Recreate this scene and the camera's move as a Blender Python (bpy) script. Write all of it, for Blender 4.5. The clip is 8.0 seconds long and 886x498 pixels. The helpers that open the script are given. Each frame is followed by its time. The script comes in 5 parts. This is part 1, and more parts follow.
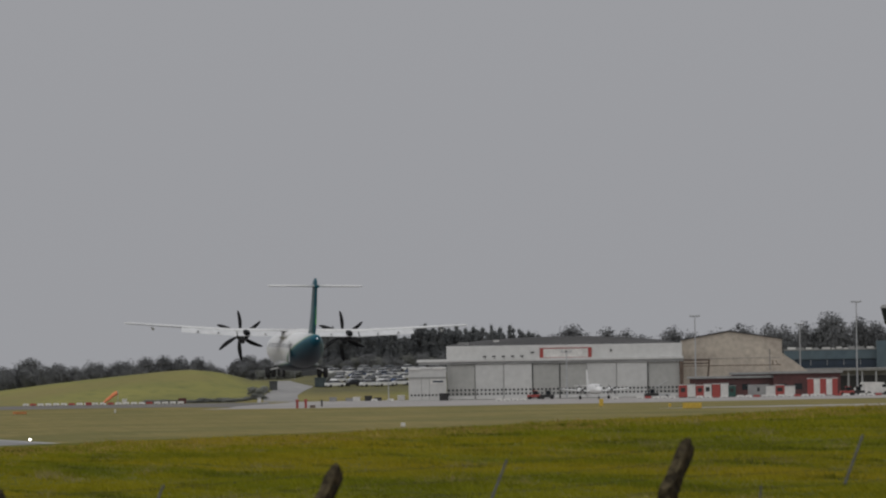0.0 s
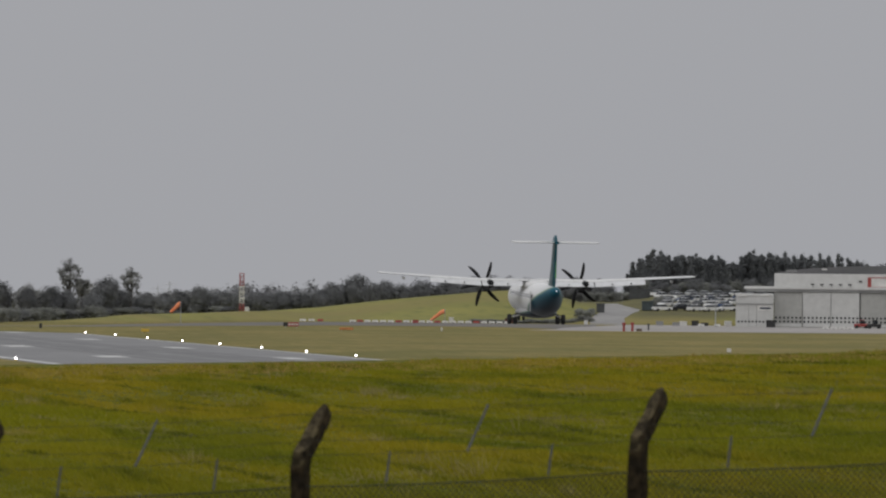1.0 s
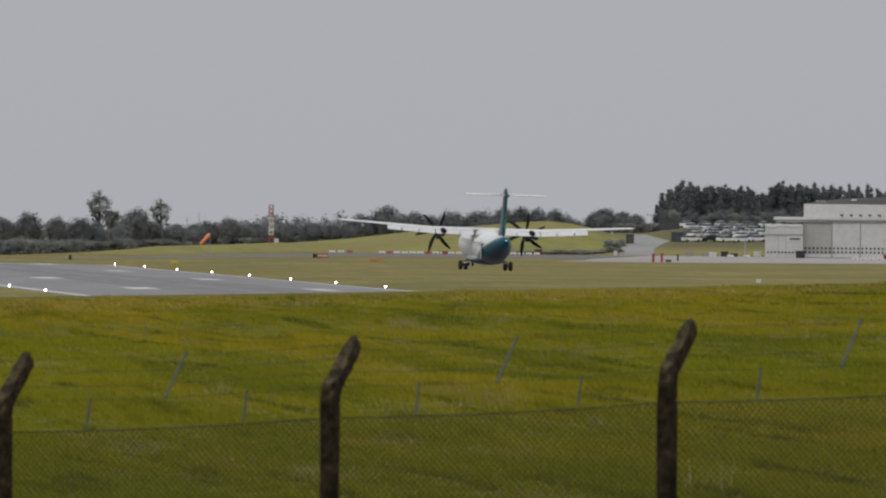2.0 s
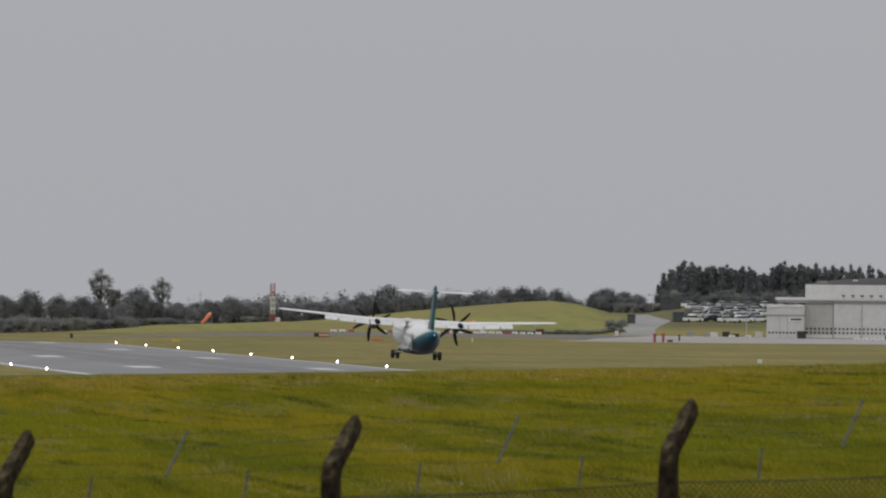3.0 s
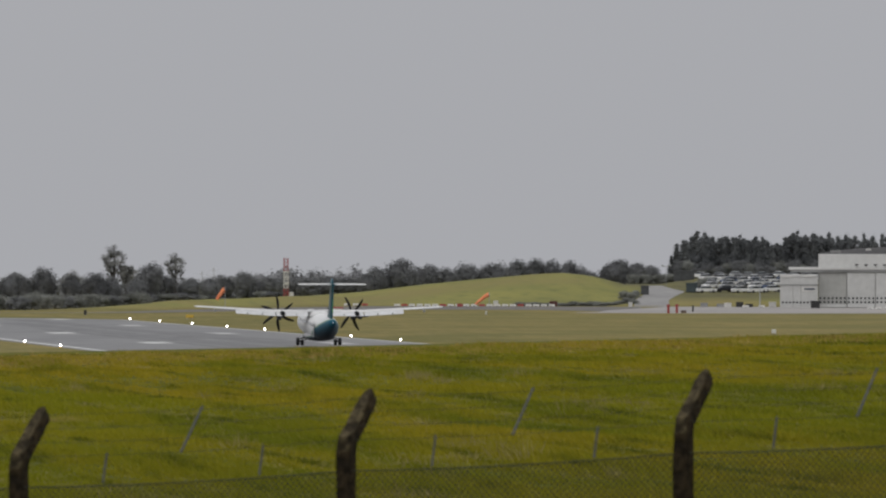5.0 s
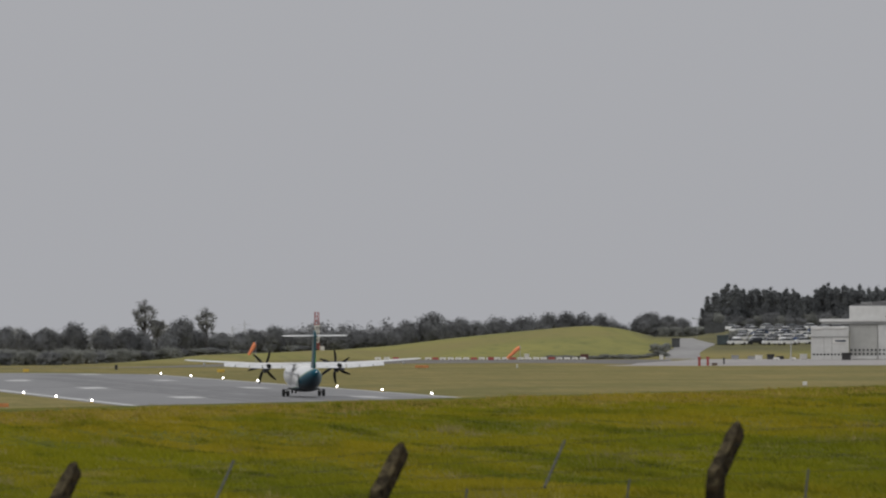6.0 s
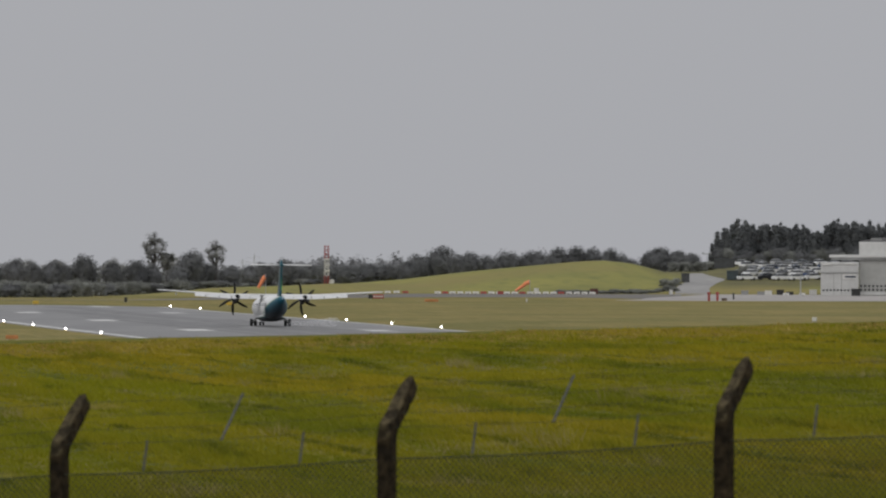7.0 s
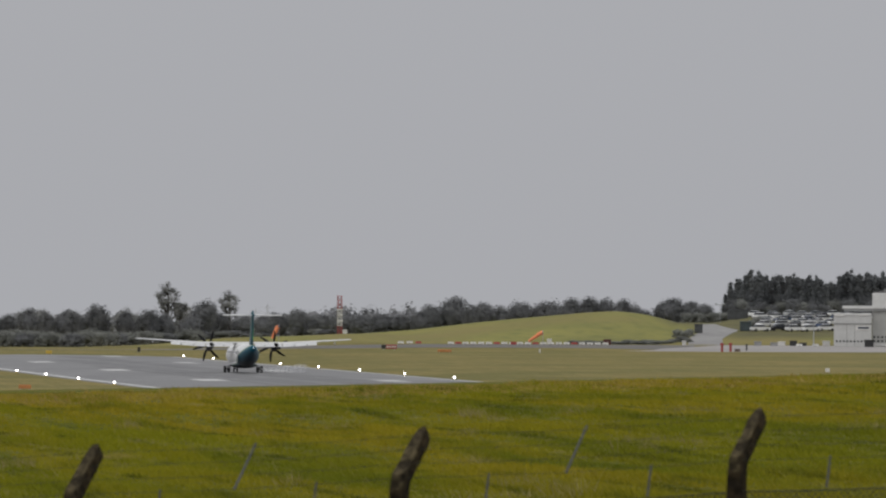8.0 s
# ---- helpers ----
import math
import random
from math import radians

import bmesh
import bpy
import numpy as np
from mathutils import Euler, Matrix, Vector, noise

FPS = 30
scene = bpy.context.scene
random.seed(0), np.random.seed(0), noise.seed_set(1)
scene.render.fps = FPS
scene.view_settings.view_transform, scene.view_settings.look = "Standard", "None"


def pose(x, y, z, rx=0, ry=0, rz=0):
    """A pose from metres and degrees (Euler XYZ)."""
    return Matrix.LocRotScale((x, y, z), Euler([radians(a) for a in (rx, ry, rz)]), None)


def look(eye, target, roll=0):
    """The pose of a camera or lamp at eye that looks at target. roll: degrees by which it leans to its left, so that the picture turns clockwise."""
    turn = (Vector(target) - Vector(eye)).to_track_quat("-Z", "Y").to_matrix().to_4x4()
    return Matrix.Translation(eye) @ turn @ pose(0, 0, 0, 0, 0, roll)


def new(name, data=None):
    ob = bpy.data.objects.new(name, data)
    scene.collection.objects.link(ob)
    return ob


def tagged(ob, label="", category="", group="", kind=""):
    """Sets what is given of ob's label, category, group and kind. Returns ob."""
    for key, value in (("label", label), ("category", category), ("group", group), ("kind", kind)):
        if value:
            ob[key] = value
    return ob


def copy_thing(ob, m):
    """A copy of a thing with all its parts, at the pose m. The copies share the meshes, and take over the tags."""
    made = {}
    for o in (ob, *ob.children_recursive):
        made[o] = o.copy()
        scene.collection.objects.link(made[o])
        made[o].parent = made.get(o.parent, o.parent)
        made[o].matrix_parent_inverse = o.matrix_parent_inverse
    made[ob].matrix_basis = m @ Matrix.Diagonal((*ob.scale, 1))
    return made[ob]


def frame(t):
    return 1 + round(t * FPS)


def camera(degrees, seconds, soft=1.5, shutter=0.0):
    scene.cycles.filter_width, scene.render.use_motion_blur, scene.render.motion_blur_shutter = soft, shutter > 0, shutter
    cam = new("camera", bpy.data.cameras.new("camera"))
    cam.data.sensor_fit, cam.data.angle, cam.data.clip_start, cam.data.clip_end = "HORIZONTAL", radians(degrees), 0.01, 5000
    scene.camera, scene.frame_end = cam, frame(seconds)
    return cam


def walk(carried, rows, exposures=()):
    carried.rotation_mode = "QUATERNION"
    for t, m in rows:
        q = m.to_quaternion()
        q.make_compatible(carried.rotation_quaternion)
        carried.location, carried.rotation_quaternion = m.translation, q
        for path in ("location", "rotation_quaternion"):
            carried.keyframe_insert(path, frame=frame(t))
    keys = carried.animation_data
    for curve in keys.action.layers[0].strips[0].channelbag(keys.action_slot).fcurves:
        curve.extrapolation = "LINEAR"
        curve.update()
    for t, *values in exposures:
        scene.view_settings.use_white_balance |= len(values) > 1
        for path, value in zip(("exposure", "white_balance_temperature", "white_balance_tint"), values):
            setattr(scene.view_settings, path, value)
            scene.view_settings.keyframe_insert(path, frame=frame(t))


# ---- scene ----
LENS = 5.016                      # degrees across
EYE = 9.416                       # camera above the runway's surface, metres
cam = camera(LENS, 8.0, soft=2.2)
cam.data.dof.use_dof = True
cam.data.dof.focus_distance = 1100.0
cam.data.dof.aperture_fstop = 15.0


def aim(pan, tilt, roll):
    """The tripod's head: pan clockwise from the runway's heading (+y), tilt up, roll; degrees."""
    return pose(0, 0, EYE, 90 + tilt, 0, -pan) @ pose(0, 0, 0, 0, 0, roll)


walk(cam, [(t, aim(*a)) for t, a in (
    (0.0, (8.2963, 0.5946, -0.878)),
    (0.2, (8.1286, 0.5984, -0.750)),
    (0.5, (7.2519, 0.2426, 0.068)),
    (0.7, (6.7433, 0.1945, 0.300)),
    (1.0, (6.4283, 0.1604, 0.608)),
    (1.5, (6.4340, -0.1278, 1.015)),
    (2.0, (6.2658, -0.2310, 0.523)),
    (2.2, (6.2766, -0.0950, 0.706)),
    (3.3, (6.2319, 0.2251, 0.665)),
    (3.5, (6.1987, 0.1626, 0.545)),
    (4.0, (6.2879, 0.0664, 0.631)),
    (4.2, (6.2687, 0.0472, 0.631)),
    (5.3, (6.1151, 0.0926, -0.026)),
    (5.5, (5.9988, 0.1376, 0.000)),
    (6.0, (6.0068, 0.3689, -0.105)),
    (6.5, (5.9919, 0.1483, 0.272)),
    (7.0, (5.9504, -0.0054, 0.171)),
    (7.5, (5.9975, 0.1305, 0.047)),
    (8.0, (5.8745, 0.2796, 0.275)),
)], exposures=((0.0, -0.3), (0.5, -0.33), (1.0, -0.12), (1.5, 0.0), (2.0, 0.07), (2.2, 0.05), (3.5, 0.0), (5.5, 0.0), (6.5, -0.04), (7.0, 0.0), (8.0, 0.02)))

# ---- world, sun ----
world = bpy.data.worlds.new("overcast")
scene.world = world
world.use_nodes = True
wn, wl = world.node_tree.nodes, world.node_tree.links
sky = wn.new("ShaderNodeTexSky")
sky.sky_type = "NISHITA"
sky.sun_disc = False
sky.sun_elevation, sky.sun_rotation = radians(60), radians(208)
sky.air_density, sky.dust_density = 1.0, 4.0
grey = wn.new("ShaderNodeHueSaturation")
grey.inputs["Saturation"].default_value = 0.12
grey.inputs["Value"].default_value = 0.05
cloud = wn.new("ShaderNodeMixRGB")
cloud.inputs["Fac"].default_value = 0.78
cloud.inputs["Color2"].default_value = (0.490, 0.497, 0.528, 1)
wl.new(sky.outputs["Color"], grey.inputs["Color"])
wl.new(grey.outputs["Color"], cloud.inputs["Color1"])
wl.new(cloud.outputs["Color"], wn["Background"].inputs["Color"])
wn["Background"].inputs["Strength"].default_value = 1.0
sun = new("sun", bpy.data.lights.new("sun", "SUN"))
sun.data.energy, sun.data.angle, sun.data.color = 1.3, radians(115), (1.0, 0.98, 0.95)
sun.matrix_world = look((0, 0, 100), (24, 45, 0))


# ---- helpers ----
def mat(name, colour, rough=0.6, metal=0.0, grain=0.0, scale=1.0, second=None, stain=0.0, stain_scale=0.1, bump=0.0, emit=None, spec=0.5, vary=0.0):
    """A surface: base colour, a second colour that noise mixes in at a large scale, fine grain and relief."""
    m = bpy.data.materials.new(name)
    m.use_nodes = True
    n, l = m.node_tree.nodes, m.node_tree.links
    p = n["Principled BSDF"]
    p.inputs["Base Color"].default_value = (*colour, 1)
    p.inputs["Roughness"].default_value, p.inputs["Metallic"].default_value = rough, metal
    p.inputs["Specular IOR Level"].default_value = spec
    if emit:
        p.inputs["Emission Color"].default_value, p.inputs["Emission Strength"].default_value = (*emit[0], 1), emit[1]
    out = None
    if second or grain or vary:
        pos = n.new("ShaderNodeTexCoord").outputs["Object"]
        base = n.new("ShaderNodeRGB")
        base.outputs[0].default_value = (*colour, 1)
        out = base.outputs[0]

        def mix(fac, a, b, how="MIX"):
            x = n.new("ShaderNodeMixRGB")
            x.blend_type = how
            for k, val in ((0, fac), (1, a), (2, b)):
                if isinstance(val, bpy.types.NodeSocket):
                    l.new(val, x.inputs[k])
                else:
                    x.inputs[k].default_value = val
            return x.outputs[0]

        def noisy(s, detail=4.0, lo=0.35, hi=0.65):
            t = n.new("ShaderNodeTexNoise")
            t.inputs["Scale"].default_value, t.inputs["Detail"].default_value = s, detail
            l.new(pos, t.inputs["Vector"])
            r = n.new("ShaderNodeMapRange")
            r.inputs[1].default_value, r.inputs[2].default_value = lo, hi
            l.new(t.outputs[0], r.inputs[0])
            return r.outputs[0]

        if second:
            f = n.new("ShaderNodeMath")
            f.operation = "MULTIPLY"
            l.new(noisy(stain_scale), f.inputs[0])
            f.inputs[1].default_value = stain
            out = mix(f.outputs[0], out, (*second, 1))
        if vary:
            info = n.new("ShaderNodeObjectInfo")
            v = n.new("ShaderNodeMapRange")
            v.inputs[3].default_value, v.inputs[4].default_value = 1 - vary, 1 + vary
            l.new(info.outputs["Random"], v.inputs[0])
            h = n.new("ShaderNodeHueSaturation")
            l.new(v.outputs[0], h.inputs["Value"])
            l.new(out, h.inputs["Color"])
            out = h.outputs[0]
        if grain:
            g = noisy(scale, 5.0)
            c = n.new("ShaderNodeMapRange")
            c.inputs[3].default_value, c.inputs[4].default_value = 1 - grain, 1 + grain
            l.new(g, c.inputs[0])
            h = n.new("ShaderNodeHueSaturation")
            l.new(c.outputs[0], h.inputs["Value"])
            l.new(out, h.inputs["Color"])
            out = h.outputs[0]
            if bump:
                b = n.new("ShaderNodeBump")
                b.inputs["Strength"].default_value, b.inputs["Distance"].default_value = 0.6, bump
                l.new(g, b.inputs["Height"])
                l.new(b.outputs[0], p.inputs["Normal"])
        l.new(out, p.inputs["Base Color"])
    return m


def mesh_of(name, bm, material, smooth=False):
    me = bpy.data.meshes.new(name)
    bmesh.ops.recalc_face_normals(bm, faces=bm.faces)
    bm.to_mesh(me)
    bm.free()
    for m in material if isinstance(material, (list, tuple)) else [material]:
        me.materials.append(m)
    if smooth:
        for p in me.polygons:
            p.use_smooth = True
    return me


def part(name, bm, material, parent=None, label="", smooth=False, m=None):
    """Links a bmesh as one mesh object, under a thing or a part."""
    ob = new(name, bm if isinstance(bm, bpy.types.Mesh) else mesh_of(name, bm, material, smooth))
    ob.parent = parent
    if m is not None:
        ob.matrix_basis = m
    return tagged(ob, label)


def raw(name, verts, faces, material, parent=None, smooth=False):
    me = bpy.data.meshes.new(name)
    me.from_pydata(verts, [], faces)
    me.materials.append(material)
    if smooth:
        me.polygons.foreach_set("use_smooth", [True] * len(me.polygons))
    ob = new(name, me)
    ob.parent = parent
    return ob


def empty(name, m, label, category, group="", kind=""):
    ob = new(name)
    ob.empty_display_size = 0.5
    ob.matrix_basis = m
    return tagged(ob, label, category, group, kind)


def box(bm, x0, x1, y0, y1, z0, z1, bevel=0.0, m=None):
    """A box, with bevelled edges if asked."""
    geo = bmesh.ops.create_cube(bm, size=1.0)["verts"]
    for v in geo:
        v.co = Vector((x0 + (v.co.x + 0.5) * (x1 - x0), y0 + (v.co.y + 0.5) * (y1 - y0), z0 + (v.co.z + 0.5) * (z1 - z0)))
    if m is not None:
        for v in geo:
            v.co = m @ v.co
    if bevel:
        edges = list({e for v in geo for e in v.link_edges})
        bmesh.ops.bevel(bm, geom=edges, offset=bevel, segments=1, affect="EDGES")
    return bm


def rod(bm, a, b, r0, r1=None, sides=8):
    """A tapered rod from a to b."""
    a, b = Vector(a), Vector(b)
    r1 = r0 if r1 is None else r1
    m = Matrix.Translation((a + b) / 2) @ (b - a).to_track_quat("Z", "Y").to_matrix().to_4x4()
    bmesh.ops.create_cone(bm, cap_ends=True, segments=sides, radius1=r0, radius2=r1, depth=(b - a).length, matrix=m)
    return bm


def loft(bm, rings, close=True, caps=True):
    """Skins a row of rings, each a list of points of the same number."""
    rows = [[bm.verts.new(p) for p in ring] for ring in rings]
    n = len(rows[0])
    for a, b in zip(rows, rows[1:]):
        for i in range(n if close else n - 1):
            bm.faces.new((a[i], a[(i + 1) % n], b[(i + 1) % n], b[i]))
    if caps:
        bm.faces.new(rows[0][::-1])
        bm.faces.new(rows[-1])
    return bm


def smooth(x, a, b):
    k = np.clip((x - a) / (b - a), 0, 1)
    return k * k * (3 - 2 * k)


def spot(bearing, far):
    """A place by its bearing in degrees from the runway's heading, and its range in metres."""
    return far * math.sin(radians(bearing)), far * math.cos(radians(bearing))


# ---- materials of the ground ----
def grass_material():
    m = bpy.data.materials.new("grass_ground")
    m.use_nodes = True
    n, l = m.node_tree.nodes, m.node_tree.links
    p = n["Principled BSDF"]
    p.inputs["Roughness"].default_value = 0.9
    p.inputs["Specular IOR Level"].default_value = 0.15
    pos = n.new("ShaderNodeNewGeometry").outputs["Position"]

    def noisy(s, stretch=(1, 1, 1), lo=0.3, hi=0.7, detail=5.0):
        mp = n.new("ShaderNodeMapping")
        mp.inputs["Scale"].default_value = stretch
        l.new(pos, mp.inputs["Vector"])
        t = n.new("ShaderNodeTexNoise")
        t.inputs["Scale"].default_value, t.inputs["Detail"].default_value = s, detail
        l.new(mp.outputs[0], t.inputs["Vector"])
        r = n.new("ShaderNodeMapRange")
        r.inputs[1].default_value, r.inputs[2].default_value = lo, hi
        l.new(t.outputs[0], r.inputs[0])
        return r.outputs[0]

    def mix(fac, a, b):
        x = n.new("ShaderNodeMixRGB")
        for k, val in ((0, fac), (1, a), (2, b)):
            if isinstance(val, bpy.types.NodeSocket):
                l.new(val, x.inputs[k])
            else:
                x.inputs[k].default_value = val
        return x.outputs[0]

    sep = n.new("ShaderNodeSeparateXYZ")
    l.new(pos, sep.inputs[0])

    def ramp_y(a, b):
        r = n.new("ShaderNodeMapRange")
        r.inputs[1].default_value, r.inputs[2].default_value = a, b
        l.new(sep.outputs["Y"], r.inputs[0])
        return r.outputs[0]

    near = mix(noisy(0.3, (1, 0.13, 1), 0.36, 0.64), (0.110, 0.122, 0.008, 1), (0.190, 0.162, 0.016, 1))
    near = mix(noisy(1.1, (1, 0.3, 1), 0.4, 0.8), near, (0.055, 0.066, 0.007, 1))
    mown = mix(noisy(0.05, (1, 0.4, 1), 0.3, 0.7), (0.208, 0.180, 0.060, 1), (0.285, 0.225, 0.088, 1))
    mown = mix(noisy(0.4, (1, 0.05, 1), 0.4, 0.75), mown, (0.178, 0.156, 0.052, 1))
    mown = mix(noisy(0.022, (1.5, 1, 1), 0.46, 0.72), mown, (0.140, 0.138, 0.045, 1))
    mown = mix(noisy(1.6, (1, 0.06, 1), 0.5, 0.8), mown, (0.150, 0.140, 0.045, 1))
    mown = mix(noisy(0.9, (1, 0.05, 1), 0.58, 0.8), mown, (0.330, 0.262, 0.115, 1))
    rough = mix(noisy(0.05, (1, 0.5, 1), 0.36, 0.64), (0.270, 0.255, 0.078, 1), (0.215, 0.212, 0.070, 1))
    rough = mix(noisy(0.35, (1, 0.35, 1), 0.5, 0.78), rough, (0.165, 0.170, 0.060, 1))
    out = mix(ramp_y(450, 700), near, mown)
    rough = mix(noisy(0.022, (1, 0.6, 1), 0.5, 0.72), rough, (0.250, 0.205, 0.085, 1))
    # the bank beyond the taxiway is left to grow like the mound
    high = n.new("ShaderNodeMapRange")
    high.inputs[1].default_value, high.inputs[2].default_value = 0.05, 0.5
    l.new(sep.outputs["Z"], high.inputs[0])
    both = n.new("ShaderNodeMath")
    both.operation = "MULTIPLY"
    l.new(high.outputs[0], both.inputs[0])
    l.new(ramp_y(1850, 1870), both.inputs[1])
    out = mix(both.outputs[0], out, rough)
    worn = mix(noisy(0.3, (1, 0.4, 1), 0.4, 0.7), (0.130, 0.122, 0.062, 1), (0.175, 0.165, 0.070, 1))
    east = n.new("ShaderNodeMapRange")
    east.inputs[1].default_value, east.inputs[2].default_value = 270, 279
    l.new(sep.outputs["X"], east.inputs[0])
    out = mix(ramp_y(2085, 2105), out, mix(east.outputs[0], rough, worn))
    l.new(out, p.inputs["Base Color"])
    b = n.new("ShaderNodeBump")
    b.inputs["Strength"].default_value, b.inputs["Distance"].default_value = 0.5, 0.05
    l.new(noisy(6.0), b.inputs["Height"])
    l.new(b.outputs[0], p.inputs["Normal"])
    return m


M_GRASS = grass_material()
M_ASPHALT = mat("wet_asphalt", (0.115, 0.113, 0.112), 0.42, grain=0.22, scale=0.35, second=(0.215, 0.210, 0.208), stain=0.9, stain_scale=0.035, spec=0.5)
M_TAXI = mat("taxiway_asphalt", (0.105, 0.097, 0.088), 0.65, grain=0.18, scale=0.6, second=(0.155, 0.142, 0.125), stain=0.8, stain_scale=0.04)
M_APRON = mat("apron_concrete", (0.37, 0.345, 0.325), 0.6, grain=0.14, scale=0.5, second=(0.255, 0.24, 0.228), stain=0.8, stain_scale=0.03)
M_PAINT = mat("worn_white_paint", (0.72, 0.72, 0.70), 0.5, grain=0.25, scale=1.5, second=(0.4, 0.4, 0.4), stain=0.6, stain_scale=0.3)


# ---- ground: one sheet to the horizon ----
MOUND = ((-0.02, 0), (0.0777, 0), (0.0833, .45), (0.0888, .95), (0.0944, 1.5), (0.1000, 2.5), (0.1056, 4.05), (0.1112, 5.3), (0.1168, 6.45),
         (0.1196, 6.8), (0.1224, 6.2), (0.1251, 4.7), (0.1274, 2.9), (0.1293, 1.0), (0.1310, 0.0))


def ground_z(x, y):
    """The height of the land: the viewers' bank, a level field to a brow, the airfield, a mound and a bank beyond."""
    x, y = np.asarray(x, float), np.asarray(y, float)
    d, a = np.hypot(x, y), np.arctan2(x, y)
    ac = np.clip(a, -0.05, 0.25)
    brow = 5.62 + 5.03 * ac + 21.8 * ac * ac
    fence = 6.02 + np.clip(0.055 * (78 * ac - 7.9), -0.4, 0.5)
    z = 7.8 + (fence - 7.8) * smooth(d, 35, 72)
    z = z + (brow - fence) * smooth(d, 90, 350)
    roll = 0.05 * np.sin(x * 0.21 + y * 0.063) * np.sin(y * 0.041 + 1.0 - x * 0.03) + 0.04 * np.sin(y * 0.11 + x * 0.05)
    z = z + roll * smooth(d, 100, 140) * (1 - smooth(d, 320, 350))
    z = z * (1 - smooth(d, 352, 700))
    # the runway's camber: its edges lie lower than its crown
    side = np.abs(x - 101.3) / 23.5
    z = z - 0.28 * np.minimum(side, 1) ** 1.5 * (1 - smooth(side, 1.1, 2.3)) * smooth(y, 700, 1250) * (1 - smooth(y, 1640, 1760))
    ahead = np.cos(a) > 0
    z = z - 14 * smooth(d, 2650, 3500)
    ridge = np.interp(a, [p[0] for p in MOUND], [p[1] for p in MOUND])
    ridge = ridge * smooth(d, 2095, 2225) * (1 - smooth(d, 2240, 2380))
    deg = np.degrees(a)
    # a low grass bank between the far taxiway and the hedge
    low = np.interp(deg, (4.05, 4.2, 4.423, 4.646, 5.062, 5.3, 5.55, 5.85), (0, .25, .72, 1.36, 1.55, 1.85, 1.75, 0))
    toe = 1920 + (deg - 4.6) * 180
    low = low * smooth(d, toe, toe + 70) * (1 - smooth(d, toe + 85, toe + 170))
    # the bank that the access road climbs to the car park
    cap = np.interp(deg, (7.0, 7.42, 7.5, 7.7), (4.1, 4.1, 4.8, 5.9))
    bank = np.minimum(np.interp(d, (2088, 2135, 2240, 5000), (0, 2.6, 5.9, 5.9)), cap) * smooth(deg, 7.08, 7.22)
    bank = bank * (1 - smooth(d, 2900, 3400)) * (1 - smooth(a, 0.1447, 0.1480))
    return z + np.where(ahead, np.maximum(np.maximum(ridge, bank), low), 0)


def gz(x, y):
    return float(ground_z(x, y))


def build_ground():
    deg = np.concatenate([np.arange(-180, -6, 6.0), np.arange(-6, 2, 1.0), np.arange(2, 12, 0.06), np.arange(12, 24, 1.0), np.arange(24, 180, 6.0)])
    rad = np.concatenate([[0.5], np.arange(4, 90, 4.0), np.arange(90, 360, 3.0), np.arange(360, 720, 15.0), np.arange(720, 1600, 40.0),
                          np.arange(1600, 1900, 12.0), np.arange(1900, 2400, 8.0), np.geomspace(2410, 4600, 16)])
    A, D = np.meshgrid(np.radians(deg), rad)
    X, Y = D * np.sin(A), D * np.cos(A)
    Z = ground_z(X, Y)
    n, k = len(deg), len(rad)
    verts = np.stack([X, Y, Z], -1).reshape(-1, 3).tolist()
    faces = [(i * n + j, i * n + (j + 1) % n, (i + 1) * n + (j + 1) % n, (i + 1) * n + j) for i in range(k - 1) for j in range(n)]
    faces.append(tuple(range(n - 1, -1, -1)))
    ob = raw("ground", verts, faces, M_GRASS, smooth=True)
    return tagged(ob, "rough green grass field giving way to mown yellowish airfield grass", "grass field", kind="structure")


build_ground()


def strip(name, outline, material, label, category, lift=0.03, step=12.0):
    """A paved sheet on the ground: rows of (y, x of one edge, x of the other), cut so that it follows the land."""
    rows = []
    for (y0, a0, b0), (y1, a1, b1) in zip(outline, outline[1:]):
        k = max(1, int(abs(y1 - y0) / step))
        rows += [(y0 + (y1 - y0) * i / k, a0 + (a1 - a0) * i / k, b0 + (b1 - b0) * i / k) for i in range(k)]
    rows.append(outline[-1])
    cols = 17
    verts, faces = [], []
    for y, a, b in rows:
        for j in range(cols):
            x = a + (b - a) * j / (cols - 1)
            verts.append((x, y, gz(x, y) + lift))
    for i in range(len(rows) - 1):
        for j in range(cols - 1):
            faces.append((i * cols + j, i * cols + j + 1, (i + 1) * cols + j + 1, (i + 1) * cols + j))
    # a skirt that gives the slab its edge
    n = len(verts)
    verts += [(x, y, z - lift - 0.1) for x, y, z in verts]
    rim = [j for j in range(cols)] + [i * cols + cols - 1 for i in range(1, len(rows))] + [(len(rows) - 1) * cols + j for j in range(cols - 2, -1, -1)] + [i * cols for i in range(len(rows) - 2, 0, -1)]
    for i, j in zip(rim, rim[1:] + rim[:1]):
        faces.append((j, i, i + n, j + n))
    ob = raw(name, verts, faces, material)
    return tagged(ob, label, category, kind="structure")


R0, R1 = 77.8, 124.9          # the lines of the runway's edge lights
strip("runway", [(640, R0, R1), (1632, R0, R1)], M_ASPHALT, "wet grey asphalt runway with white markings", "runway")


